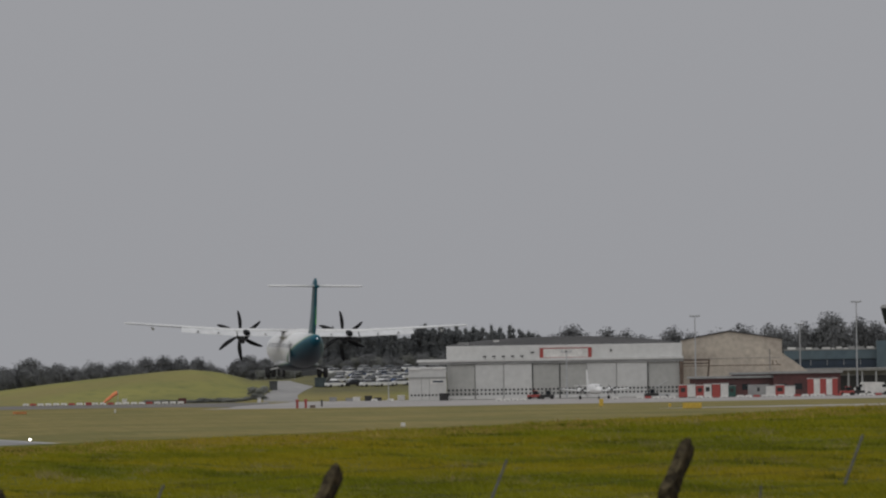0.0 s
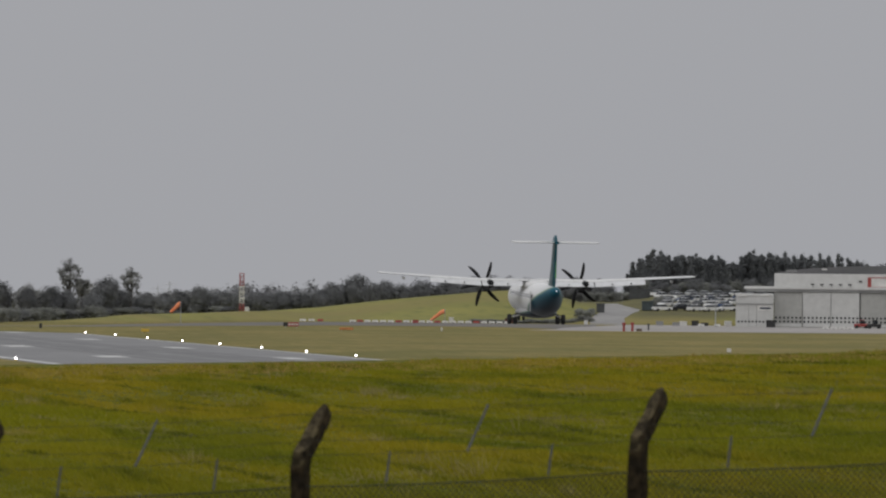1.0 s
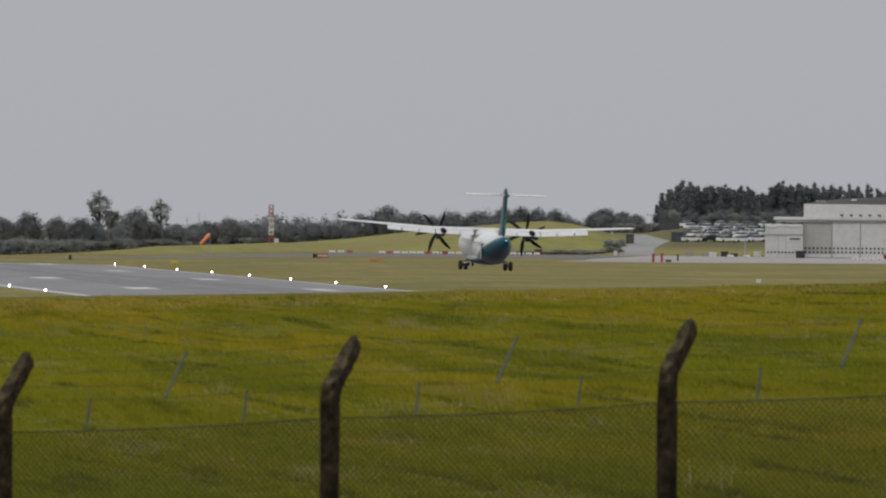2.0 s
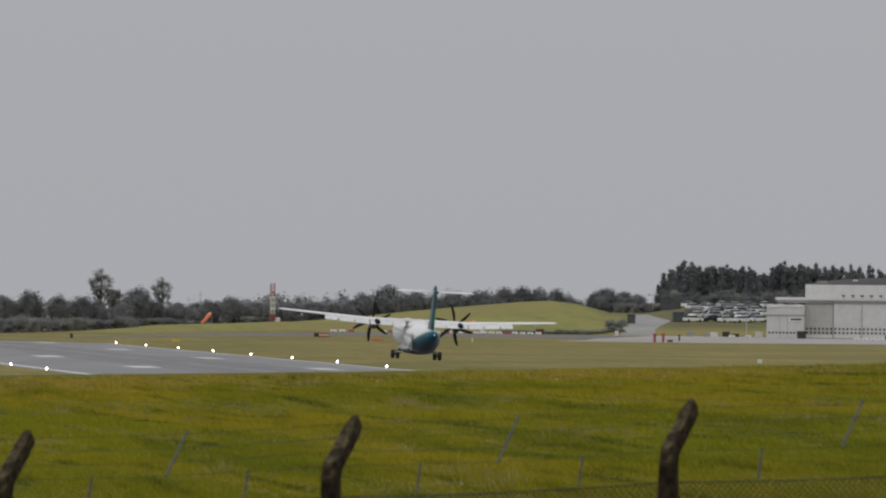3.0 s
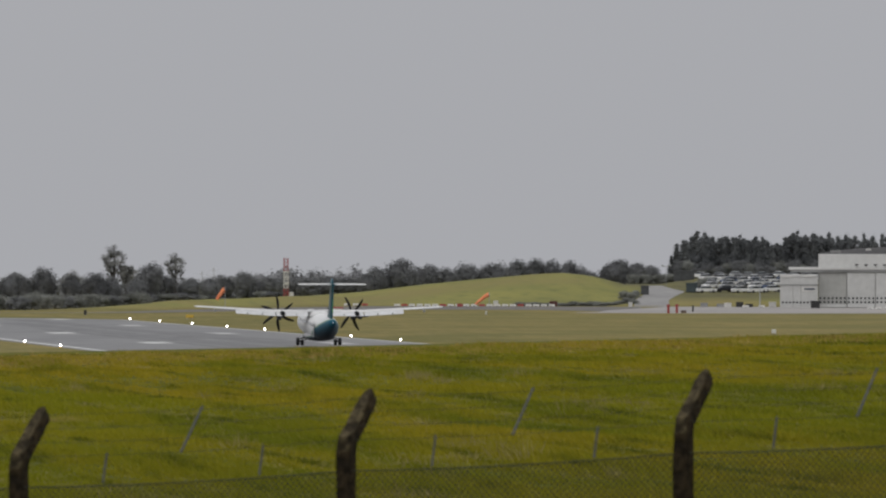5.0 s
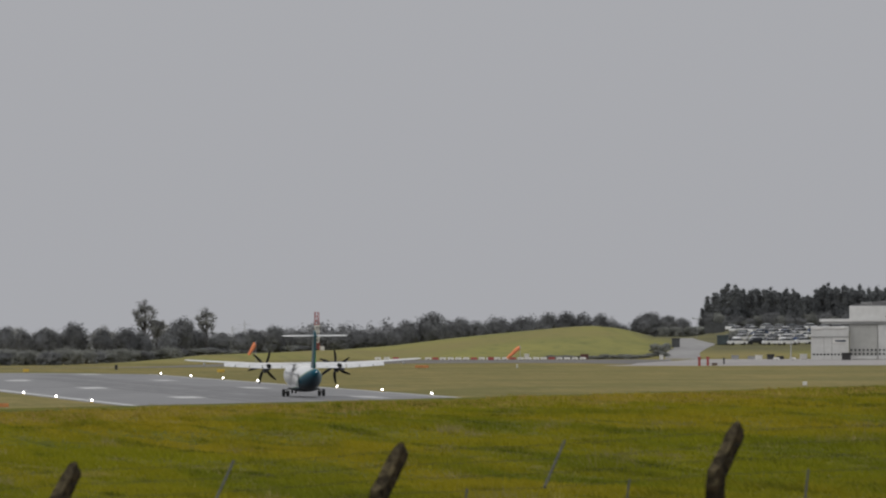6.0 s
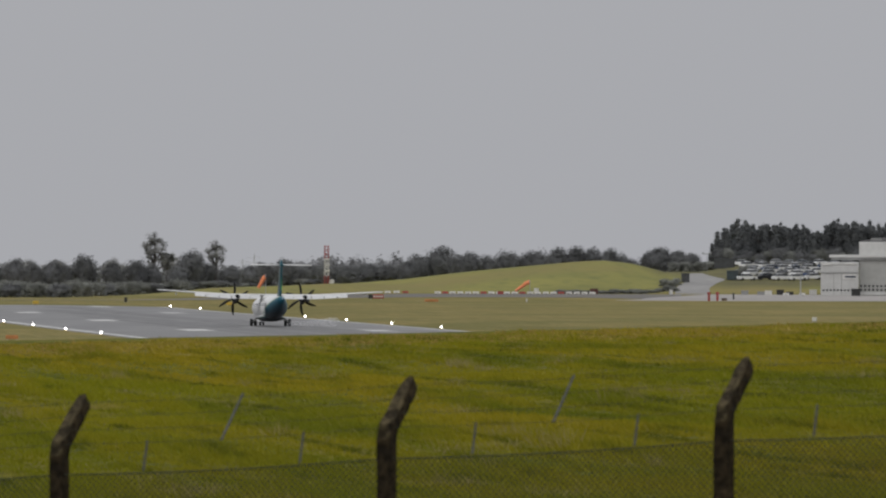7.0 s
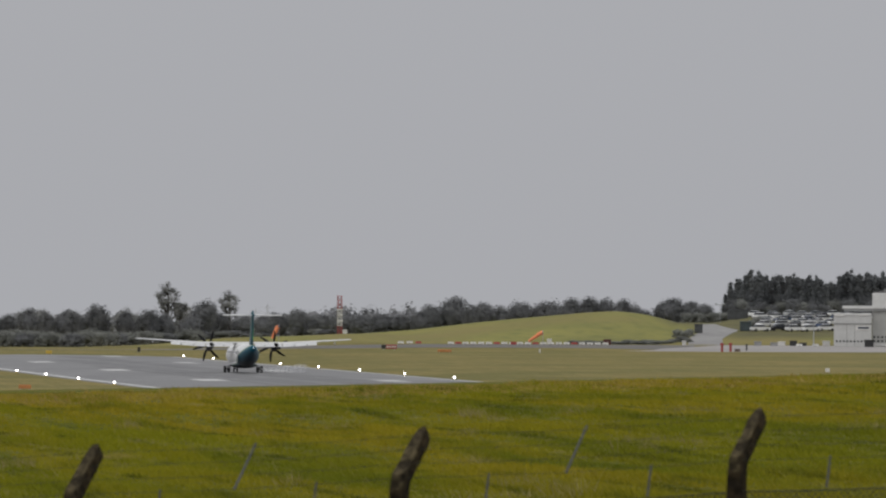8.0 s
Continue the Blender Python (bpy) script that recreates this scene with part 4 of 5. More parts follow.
# the row beyond the runway, over a hedge
for b, top, w in ((3.299, 6.4, 6), (3.411, 6.0, 6), (3.523, 7.26, 6.2), (3.635, 6.47, 6), (3.731, 6.81, 5.5), (3.811, 6.24, 5), (3.922, 8.17, 8), (4.082, 6.69, 6),
                  (4.220, 7.15, 7), (4.306, 6.24, 6), (4.450, 5.79, 6), (4.530, 9.08, 8.5), (4.610, 6.47, 6), (4.744, 5.67, 6.5), (4.850, 5.90, 6.5), (4.946, 6.47, 6.5),
                  (5.051, 7.26, 6), (5.128, 5.56, 5.5)):
    plant("broad", M_LEAF, b, *beyond(b, 2030, top, w))
for b, top, w in ((4.100, 7.35, 5.5), (4.235, 6.2, 5.0), (3.60, 6.9, 7.0), (3.77, 6.6, 6.0)):
    plant("broad", M_PALE, b, 2075, top, w)
plant("tall", M_PALE, 4.318, 2045, 12.35, 6.0)
plant("tall", M_PALE, 4.385, 2060, 8.70, 4.4)
plant("tall", M_PALE, 4.664, 2045, 10.67, 5.6)
plant("tall", M_PALE, 4.424, 2075, 8.00, 3.4)
for i in range(19):
    b = 3.235 + i * 0.068
    far = float(np.interp(b, (3.2, 3.8, 4.1, 4.5), (1880, 1888, 1958, 1972))) + tree_rng.uniform(-5, 8)
    plant("bush", M_HEDGE if i % 4 else M_LEAF, b, far, EYE + (tree_rng.uniform(2.2, 3.7) - EYE) * far / 1965, tree_rng.uniform(4.5, 6))
    plant("bush", M_HEDGE, b + .03, far + 45, EYE + (tree_rng.uniform(2.8, 3.9) - EYE) * (far + 45) / 1965, tree_rng.uniform(5, 6.5))
for i in range(17):
    b = 4.258 + i * 0.06
    plant("bush", M_HEDGE if i % 3 == 0 else M_LEAF, b, *beyond(b, 2026, tree_rng.uniform(2.2, 3.8), tree_rng.uniform(5, 6.5)))
for i in range(18):
    plant("broad", M_LEAF, 5.154 + i * 0.105, 2460, tree_rng.uniform(3.6, 5.2), tree_rng.uniform(9, 12))
# behind the mound
for b, top, w in ((5.186, 5.63, 8), (5.298, 5.09, 8), (5.410, 5.36, 9), (5.538, 5.90, 9), (5.640, 5.50, 8), (5.746, 6.44, 8), (5.820, 8.20, 8),
                  (5.938, 10.23, 11), (6.050, 8.33, 8), (6.114, 8.88, 8), (6.210, 8.06, 7.5), (6.306, 9.15, 9), (6.418, 8.74, 7.5), (6.489, 9.42, 9), (6.588, 10.09, 9),
                  (6.690, 10.36, 9), (6.786, 10.09, 8), (6.882, 9.82, 7), (6.962, 8.60, 6), (7.026, 7.25, 5), (7.100, 8.06, 5), (7.161, 9.96, 9.5), (7.266, 9.01, 7), (7.362, 8.33, 6)):
    plant("broad", M_LEAF, b, 2420 + tree_rng.uniform(-12, 12), top, w)
for b, w in ((7.410, 6), (7.474, 6), (7.528, 6), (7.592, 5), (7.266, 5), (7.330, 5)):
    plant("bush", M_HEDGE, b, 2330, 6.94, w)
for b, far, top, w in ((7.205, 2118, 3.5, 3.2), (7.245, 2112, 3.3, 3.0), (7.275, 2120, 3.6, 2.8), (7.230, 2100, 2.0, 3.6), (7.262, 2098, 1.6, 3.0), (7.635, 2166, 5.6, 3.6), (7.660, 2185, 6.2, 4.0)):
    plant("bush", M_HEDGE, b, far, top, w)
for i in range(16):
    plant("bush", M_HEDGE, 6.62 + i * 0.038, 2098 + tree_rng.uniform(-3, 6), tree_rng.uniform(.7, 1.3), tree_rng.uniform(3.5, 6))
# the tall conifers behind the car park and hangars
for b, top in ((7.509, 11.25), (7.554, 14.27), (7.589, 15.19), (7.621, 16.51), (7.663, 16.24), (7.708, 15.19), (7.743, 14.67), (7.781, 15.32), (7.823, 15.06), (7.861, 15.46),
               (7.906, 14.40), (7.951, 15.32), (7.989, 15.06), (8.024, 13.62), (8.072, 13.62), (8.120, 15.06), (8.162, 15.98), (8.187, 16.51), (8.232, 15.59), (8.277, 15.98),
               (8.321, 15.46), (8.366, 16.37), (8.417, 15.59), (8.462, 15.98), (8.513, 15.72), (8.564, 16.11), (8.612, 15.72), (8.666, 15.98), (8.721, 15.19), (8.775, 14.67), (8.826, 13.62)):
    plant("conifer", M_PINE, b, 2350 + tree_rng.uniform(-10, 10), top, tree_rng.uniform(6.0, 8.2))
    plant("bush", M_HEDGE if tree_rng.random() < .4 else M_LEAF, b + 0.012, 2338, tree_rng.uniform(8.2, 10.6), 5.5)
    plant("conifer", M_PINE, b + 0.02, 2366, top - tree_rng.uniform(.4, 1.6), 8.0)
for b, top, w in ((8.890, 14.20, 7), (8.999, 16.60, 11), (9.104, 14.47, 7), (9.216, 15.67, 9), (9.327, 15.13, 9), (9.439, 13.67, 8), (9.586, 15.67, 10), (9.694, 14.34, 8),
                  (9.837, 14.60, 8), (10.000, 16.06, 10), (10.146, 16.06, 9), (10.235, 15.67, 8), (10.331, 16.33, 9), (10.411, 15.27, 8), (10.516, 18.72, 13), (10.636, 17.39, 9), (10.760, 16.33, 11), (10.903, 16.60, 11), (11.046, 15.80, 11)):
    plant("broad", M_LEAF, b, 2380 + tree_rng.uniform(-12, 12), top, w)
# woods on the far hills, their haze painted into M_FAR's pale colour
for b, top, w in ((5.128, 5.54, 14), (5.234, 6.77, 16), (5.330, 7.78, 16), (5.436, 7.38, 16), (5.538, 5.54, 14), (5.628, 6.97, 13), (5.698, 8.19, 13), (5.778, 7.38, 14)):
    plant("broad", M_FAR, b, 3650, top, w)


def far_woods():
    """The woods that close the distance, too far to count."""
    rng = random.Random(5)
    verts, faces = [], []
    for i in range(190):
        b = 2.661 + i * 0.047 + rng.uniform(-.02, .02)
        far = rng.uniform(3700, 3900)
        x, y = spot(b, far)
        z = gz(x, y)
        w = rng.uniform(11, 17)
        top = rng.uniform(2.0, 5.2)
        v, f = leaves([(x + p * w * .4, y + q * w * .3, z + (top - z) * s * .9, w * .26) for p, q, s in ((rng.uniform(-1, 1), rng.uniform(-1, 1), .25 + .72 * rng.random()) for _ in range(6))], 70, 1.0, rng)
        n = len(verts)
        verts += v
        faces += [tuple(n + k for k in t) for t in f]
    # the haze over these woods is in the pale leaf colour
    tagged(raw("distant_woods", verts, faces, M_FAR), "grey-green woods closing the horizon with haze in their colour", "woods", kind="stuff")


far_woods()
for o in PROTOS:
    for c in list(o.children_recursive):
        bpy.data.objects.remove(c)
    bpy.data.objects.remove(o)


# steel lightened well past its own grey, so distance haze is in the colour
M_PYLON = mat("hazed_pale_steel", (0.60, 0.61, 0.63), 0.7, grain=0.1, scale=1.0)


def pylon(bearing, far, top):
    x, y = spot(bearing, far)
    z0 = gz(x, y)
    ob = empty("electricity_pylon", pose(x, y, z0, 0, 0, 20), "grey lattice electricity pylon far beyond the trees", "pylon", "far pylons")
    h = top - z0
    bm = bmesh.new()
    for sx, sy in ((-1, -1), (1, -1), (1, 1), (-1, 1)):
        rod(bm, (sx * 2.6, sy * 2.6, 0), (sx * .5, sy * .5, h * .72), .09, .07, 4)
        rod(bm, (sx * .5, sy * .5, h * .72), (0, 0, h), .07, .06, 4)
        for i in range(5):
            rod(bm, (sx * (2.6 - .42 * i), sy * (2.6 - .42 * i), h * .144 * i), (-sx * (2.2 - .42 * i), sy * (2.2 - .42 * i), h * .144 * (i + 1)), .04, .04, 3)
    part("tower", bm, M_PYLON, ob)
    for z, w in ((.7, 4.2), (.8, 5.0), (.9, 3.6)):
        bm = bmesh.new()
        rod(bm, (-w, 0, h * z), (0, 0, h * (z + .02)), .05, .09, 4)
        rod(bm, (0, 0, h * (z + .02)), (w, 0, h * z), .09, .05, 4)
        part("cross_arm", bm, M_PYLON, ob)


pylon(4.882, 4300, 7.01)
pylon(4.815, 4380, 5.01)


# ---- hangars and airport buildings ----
M_CLAD = mat("pale_grey_cladding", (0.60, 0.60, 0.585), 0.6, grain=0.05, scale=0.8, second=(0.55, 0.55, 0.535), stain=0.5, stain_scale=0.12)
# darker copy of the door grey, with the recess's shade in its colour
M_DOORSHADE = mat("shaded_grey_door", (0.40, 0.40, 0.38), 0.6, grain=0.06, scale=0.9, second=(0.36, 0.36, 0.34), stain=0.5, stain_scale=0.15)
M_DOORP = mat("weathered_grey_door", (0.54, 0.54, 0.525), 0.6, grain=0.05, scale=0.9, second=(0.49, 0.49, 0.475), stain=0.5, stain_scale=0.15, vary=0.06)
M_ROOF = mat("dark_felt_roof", (0.048, 0.047, 0.047), 0.9, grain=0.2, scale=0.6, second=(0.075, 0.07, 0.07), stain=0.7, stain_scale=0.08)
M_BEIGE = mat("stained_beige_render", (0.50, 0.445, 0.37), 0.85, grain=0.12, scale=0.9, second=(0.38, 0.33, 0.28), stain=0.9, stain_scale=0.16)
M_MAROON = mat("dark_maroon_cladding", (0.10, 0.032, 0.030), 0.6, grain=0.15, scale=1.0, second=(0.06, 0.028, 0.028), stain=0.8, stain_scale=0.2)
M_BLUE = mat("blue_grey_cladding", (0.075, 0.115, 0.145), 0.5, grain=0.1, scale=0.7, second=(0.11, 0.145, 0.165), stain=0.7, stain_scale=0.1)
M_NAVY = mat("dark_blue_panel", (0.022, 0.038, 0.065), 0.4, grain=0.1, scale=0.7)
M_GREYROOF = mat("pale_grey_roof", (0.30, 0.30, 0.295), 0.7, grain=0.12, scale=0.6, second=(0.22, 0.22, 0.215), stain=0.8, stain_scale=0.1)
M_TEALBOX = mat("dark_green_plastic", (0.02, 0.075, 0.06), 0.5, grain=0.1, scale=2.0)


def bearing_of(x, y):
    return math.degrees(math.atan2(x, y))


def facing(x, y, turn=0.0, z=None):
    """A pose on the ground that faces the camera's side: local x to the right, y away."""
    return pose(x, y, gz(x, y) if z is None else z, 0, 0, -bearing_of(x, y) + turn)


def slab(name, dims, material, parent, label="", bevel=0.03):
    return part(name, box(bmesh.new(), *dims, bevel), material, parent, label)


def hangar_one():
    ob = empty("hangar", facing(297.9, 2040.4), "long pale grey hangar with sliding doors and a red-framed sign", "hangar")
    W, H, D = 48.0, 10.95, 45.0
    slab("side_wall", (0, 0.4, 0.5, D, 0, H), M_CLAD, ob)
    slab("side_wall", (W - 0.4, W, 0.5, D, 0, H), M_CLAD, ob)
    slab("back_wall", (0.4, W - 0.4, D - 0.4, D, 0, H), M_CLAD, ob)
    slab("fascia", (0, W, 0, 0.5, 7.55, H), M_CLAD, ob, "plain pale fascia above the doors", 0.05)
    slab("door_head_rail", (-6.1, W + 0.3, -0.9, 0.0, 7.75, 8.3), M_CLAD, ob, "pale steel beam that the doors slide along")
    slab("door_track", (-5.7, W + 0.3, -0.7, 0.0, 7.2, 7.75), M_GREYROOF, ob)
    bm = bmesh.new()
    rows = []
    for i in range(13):
        s = i / 12
        rows.append([(W * s, 0.3, H + 0.08), (W * s, D / 2, H + 0.15 + 1.6 * math.sin(math.pi * s) ** .7), (W * s, D, H + 0.05), (W * s, D, H - .2), (W * s, .3, H - .2)])
    loft(bm, rows)
    part("roof", bm, M_ROOF, ob, "dark low-pitched roof")
    doors = (0, 5.8, 11.6, 17.4, 23.0, 28.6, 34.6, 40.9, W)
    pane = box(bmesh.new(), -.2, .2, -.02, .02, -.2, .2)
    glass = mesh_of("window", pane, M_GLASS)
    for i, (a, b) in enumerate(zip(doors, doors[1:])):
        # leaves set back take the darker grey that paints their shade
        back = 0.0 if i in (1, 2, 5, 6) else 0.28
        d = slab("sliding_door", (a + .05, b - .05, -.45 + back, -.15 + back, 0.05, 7.14), M_DOORSHADE if back else M_DOORP, ob, "weathered grey sliding door leaf, darkened for the shade of its recess" if i == 0 else "", .02)
        n = int((b - a) / .74)
        for z in (1.15, 1.95):
            for k in range(n):
                part("window", glass, None, d, m=pose(a + (k + .5) * (b - a) / n, -.47 + back, z))
        slab("door_sill", (a + .1, b - .1, -.52 + back, -.46 + back, .1, .72), M_CLAD, d)
        if back and i:
            slab("door_edge", (a - .02, a + .16, -.5, -.46, .05, 7.1), M_BLACK, d, "dark gap at the door's edge")
    sign = slab("sign_board", (19.2, 29.4, -.18, -.02, 8.35, 10.15), M_PLAIN, ob, "white sign with a red frame")
    for dims in ((19.0, 29.6, -.24, -.03, 10.15, 10.32), (19.0, 29.6, -.24, -.03, 8.2, 8.38), (19.0, 19.75, -.24, -.03, 8.38, 10.15), (28.85, 29.6, -.24, -.03, 8.38, 10.15)):
        slab("sign_frame", dims, M_RED, sign)
    slab("sign_mark", (24.2, 24.6, -.22, -.19, 9.2, 9.7), M_BLACK, sign)
    for x in (7.4, 9.3, 11.2, 13.1, 15.0):
        lamp = slab("floodlight", (x, x + .75, -1.5, -1.0, 8.62, 8.9), M_BLACK, ob)
        part("bracket", rod(bmesh.new(), (x + .6, -.8, 8.3), (x + .3, -1.2, 8.65), .06), M_BLACK, lamp)
    slab("vent_cowl", (17.2, 17.9, -.3, -.02, 9.3, 9.6), M_BLACK, ob)
    slab("vent_cowl", (33.4, 33.7, -.3, -.02, 9.4, 9.9), M_BLACK, ob)
    slab("roof_vent", (2.4, 4.6, 6, 7, H + .1, H + .75), M_GREYROOF, ob)
    slab("roof_vent", (9.7, 10.8, 12, 13, H + .4, H + 1.1), M_PLAIN, ob)
    slab("end_column", (W - .55, W + .25, -.95, -.5, 0, 7.2), M_RUST, ob, "dark steel column at the last door")


def hangar_annex():
    ob = empty("hangar_annex", facing(289.6, 2037.5), "lower pale grey side building of the hangar with an overhanging roof", "building")
    W = 7.7
    slab("wall", (0, W, 0, 20, 0, 4.55), M_DOORP, ob)
    slab("upper_wall", (0, W, .25, 20, 4.55, 6.35), M_DOORP, ob)
    slab("ledge", (-.15, W, -.2, .25, 4.55, 4.75), M_GREYROOF, ob)
    slab("roof", (-.1, W, .1, 20.5, 6.35, 6.75), M_CLAD, ob, "low pale parapet")
    slab("skylight", (.3, 2.3, .02, .1, 6.2, 6.5), M_PLAIN, ob)
    slab("skylight", (4.9, 6.8, .02, .1, 6.3, 6.6), M_PLAIN, ob)
    slab("sign_board", (4.4, 7.2, -.1, 0, 3.3, 4.3), M_PLAIN, ob, "small white sign")
    slab("lettering_bar", (4.9, 7.1, -.12, -.1, 3.65, 4.0), M_NAVY, ob)
    glass = mesh_of("window", box(bmesh.new(), -.2, .2, -.02, .02, -.18, .18), M_GLASS)
    for k in range(10):
        part("window", glass, None, ob, m=pose(.6 + k * .72, -.02, 1.08))
    for x in (2.6, 4.2):
        slab("door_joint", (x, x + .08, -.02, 0, .1, 4.5), M_GREYROOF, ob)


def hangar_two():
    ob = empty("gabled_hangar", facing(348.1, 2050.7), "stained beige gabled hangar with a lean-to side", "hangar")
    W, E, P, D = 20.8, 11.5, 13.1, 45
    bm = bmesh.new()
    loft(bm, [[(0, y, 0), (W, y, 0), (W, y, E), (W * .48, y, P), (0, y, E)] for y in (0, .5)])
    part("gable_wall", bm, M_BEIGE, ob, "water-stained beige gable")
    bm = bmesh.new()
    loft(bm, [[(-.3, y, E - .12), (W * .48, y, P + .05), (W + .3, y, E - .12), (W + .3, y, E + .1), (W * .48, y, P + .3), (-.3, y, E + .1)] for y in (-.3, D)])
    part("roof", bm, M_ROOF, ob)
    slab("side_wall", (0, .4, .5, D, 0, E - .15), M_BEIGE, ob)
    slab("side_wall", (W - .4, W, .5, D, 0, E - .15), M_BEIGE, ob)
    bm = bmesh.new()
    loft(bm, [[(W, y, 0), (W + 6.6, y, 0), (W + 6.6, y, 3.8), (W, y, 8.6)] for y in (.1, D)])
    part("lean_to", bm, M_BEIGE, ob, "sloping lean-to")
    slab("string_course", (.2, W - .2, -.06, 0, 6.1, 6.22), M_RUST, ob)
    slab("string_course", (.2, W - .2, -.06, 0, 7.6, 7.68), M_GREYROOF, ob)
    slab("downpipe", (W - 2.6, W - 2.45, -.15, 0, 5, 9.4), M_GREYROOF, ob)
    for x, z, h in ((W - 2.0, 6.2, .9), (W - 1.3, 6.6, .5), (W - 1.0, 6.1, .4)):
        slab("lettering_bar", (x, x + .18, -.04, 0, z, z + h), M_RUST, ob)
    slab("vent_pipe", (W - 3.4, W - 3.25, 1, 1.15, E, E + 1.1), M_GALV, ob)
    g = empty("door_gantry", facing(345.0, 2039.0), "rusty brown door gantry beside the hangars", "gantry")
    for x in (.2, 1.4, 6.2):
        part("post", rod(bmesh.new(), (x, 0, 0), (x + (.7 if x > 5 else 0), 0, 7.4), .22, .16), M_RUST, g)
    slab("beam", (0, 7.0, -.2, .2, 7.2, 7.55), M_RUST, g)
    slab("beam", (0, 7.0, .9, 1.2, 6.6, 6.85), M_RUST, g)


def low_block():
    for i, (x, y, w, h, m, lab) in enumerate(((343.9, 2015.9, 17, 3.6, M_MAROON, "dark maroon single-storey building with a flat grey roof"), (359.7, 2008.0, 13.5, 4.4, M_MAROON, "dark maroon building with a flat grey roof"), (353.1, 2019.4, 9, 4.3, M_MAROON, "dark maroon building with a raised flat roof"))):
        ob = empty("low_building", facing(x, y), lab, "building")
        slab("wall", (0, w, 0, 9, 0, h), m, ob)
        slab("roof", (-.5, w + .5, -.6, 9.5, h, h + .45), M_GREYROOF, ob, "flat grey roof")
        for k in range(int(w / 3.2)):
            slab("window", (1 + k * 3.2, 2.6 + k * 3.2, -.04, .01, 1.2, 2.4), M_GLASS, ob)
        slab("door", (w - 1.4, w - .5, -.05, .01, .05, 2.1), M_BLACK, ob)


def terminal():
    ob = empty("terminal_building", facing(392.2, 2174.9), "long blue-grey terminal building with dark blue window band", "building")
    W = 44
    slab("lower_wall", (0, W, 0, 30, 0, 5.6), M_NAVY, ob)
    slab("window_band", (0, W, -.1, 30, 5.6, 7.0), M_NAVY, ob, "dark blue window band")
    slab("upper_wall", (-.2, W, -.4, 30, 7.0, 9.0), M_BLUE, ob, "blue-grey fascia")
    slab("parapet", (-.3, W, -.5, 30.2, 9.0, 9.25), M_GREYROOF, ob)
    rng = random.Random(2)
    x = .6
    while x < 30:
        w = rng.uniform(.7, 1.9)
        slab("rooftop_unit", (x, x + w, 1, 2.6, 9.25, 9.42 + rng.uniform(0, .28)), M_PLAIN if rng.random() < .6 else M_GREYROOF, ob)
        x += w + rng.uniform(.1, .7)
    slab("stair_core", (20, 27, -3, 6, 0, 10.9), M_BLUE, ob)
    slab("plant_room", (23, 27, 1, 6, 10.9, 12.3), M_GREYROOF, ob)
    for i in range(11):
        slab("mullion", (2 + i * 3.6, 2.12 + i * 3.6, -.16, -.1, 5.7, 6.9), M_GALV, ob)
    pier = empty("pier_building", facing(378.8, 2085.9), "low grey-roofed pier with dark open bays", "building")
    slab("wall", (0, 22, 1.5, 12, 0, 4.6), M_GREYROOF, pier)
    slab("roof", (-.6, 23, -.4, 13, 4.6, 5.2), M_GREYROOF, pier, "weathered grey flat roof")
    for i in range(5):
        # black sheet on the closed wall paints the dark inside of a bay
        slab("bay_opening", (8 + i * 2.9, 10.4 + i * 2.9, 1.4, 1.52, .1, 3.6), M_BLACK, pier)
        slab("column", (7.6 + i * 2.9, 7.9 + i * 2.9, -.1, .2, 0, 4.6), M_GALV, pier)


def cabins():
    """Small red and white equipment cabins before the low buildings."""
    for b, w, h, m, hole, lab in ((9.643, 1.7, 2.5, M_RED, .9, "red cabin with a dark opening"), (9.691, 1.6, 2.6, M_PLAIN, 0, "white cabin"), (9.739, 1.6, 2.4, M_RED, .9, "red cabin with a dark opening"), (9.783, 1.5, 2.6, M_PLAIN, .8, "white cabin with a dark opening"),
                                  (9.831, 1.6, 2.6, M_RED, 0, "red cabin"), (9.879, 1.6, 2.7, M_PLAIN, 0, "white cabin"), (9.920, 1.5, 2.2, M_TEALBOX, .7, "dark green cabin"),
                                  (10.070, 4.2, 2.3, M_GREYROOF, .5, "pale grey cabin with small windows"), (10.140, 2.0, 2.1, M_PLAIN, 0, "white cabin"), (10.191, 1.9, 2.2, M_RED, 1.1, "red and white cabin"), (10.248, 2.1, 2.0, M_PLAIN, 0, "white cabin"),
                                  (10.366, 1.3, 3.4, M_RED, 0, "tall red cabin panel"), (10.401, 1.3, 3.4, M_PLAIN, 0, "tall white cabin panel"), (10.436, 1.3, 3.4, M_RED, 0, "tall red cabin panel"), (10.471, 1.2, 3.4, M_PLAIN, 0, "tall white cabin panel"), (10.503, 1.1, 3.4, M_RED, 0, "tall red cabin panel")):
        x, y = spot(b, 2004)
        ob = empty("equipment_cabin", facing(x, y), lab + " in a row on the apron", "cabin", "cabins on the apron")
        slab("body", (-w / 2, w / 2, 0, 2.2, .12, h), m, ob, "", .05)
        slab("roof", (-w / 2 - .06, w / 2 + .06, -.08, 2.3, h, h + .12), M_PLAIN if m is M_RED else M_GREYROOF, ob)
        slab("plinth", (-w / 2 + .1, w / 2 - .1, .1, 2.1, 0, .13), M_BLACK, ob)
        if hole:
            slab("opening", (-hole / 2, hole / 2, -.03, .02, h * .45, h * .8), M_BLACK, ob)


def lamp_mast(bearing, far, top, heads=4, thick=.2):
    x, y = spot(bearing, far)
    ob = empty("floodlight_mast", facing(x, y), "tall grey floodlight mast on the apron", "floodlight mast", "floodlight masts")
    h = top - gz(x, y)
    part("column", rod(bmesh.new(), (0, 0, 0), (0, 0, h), thick, thick / 2, 10), M_GALV, ob)
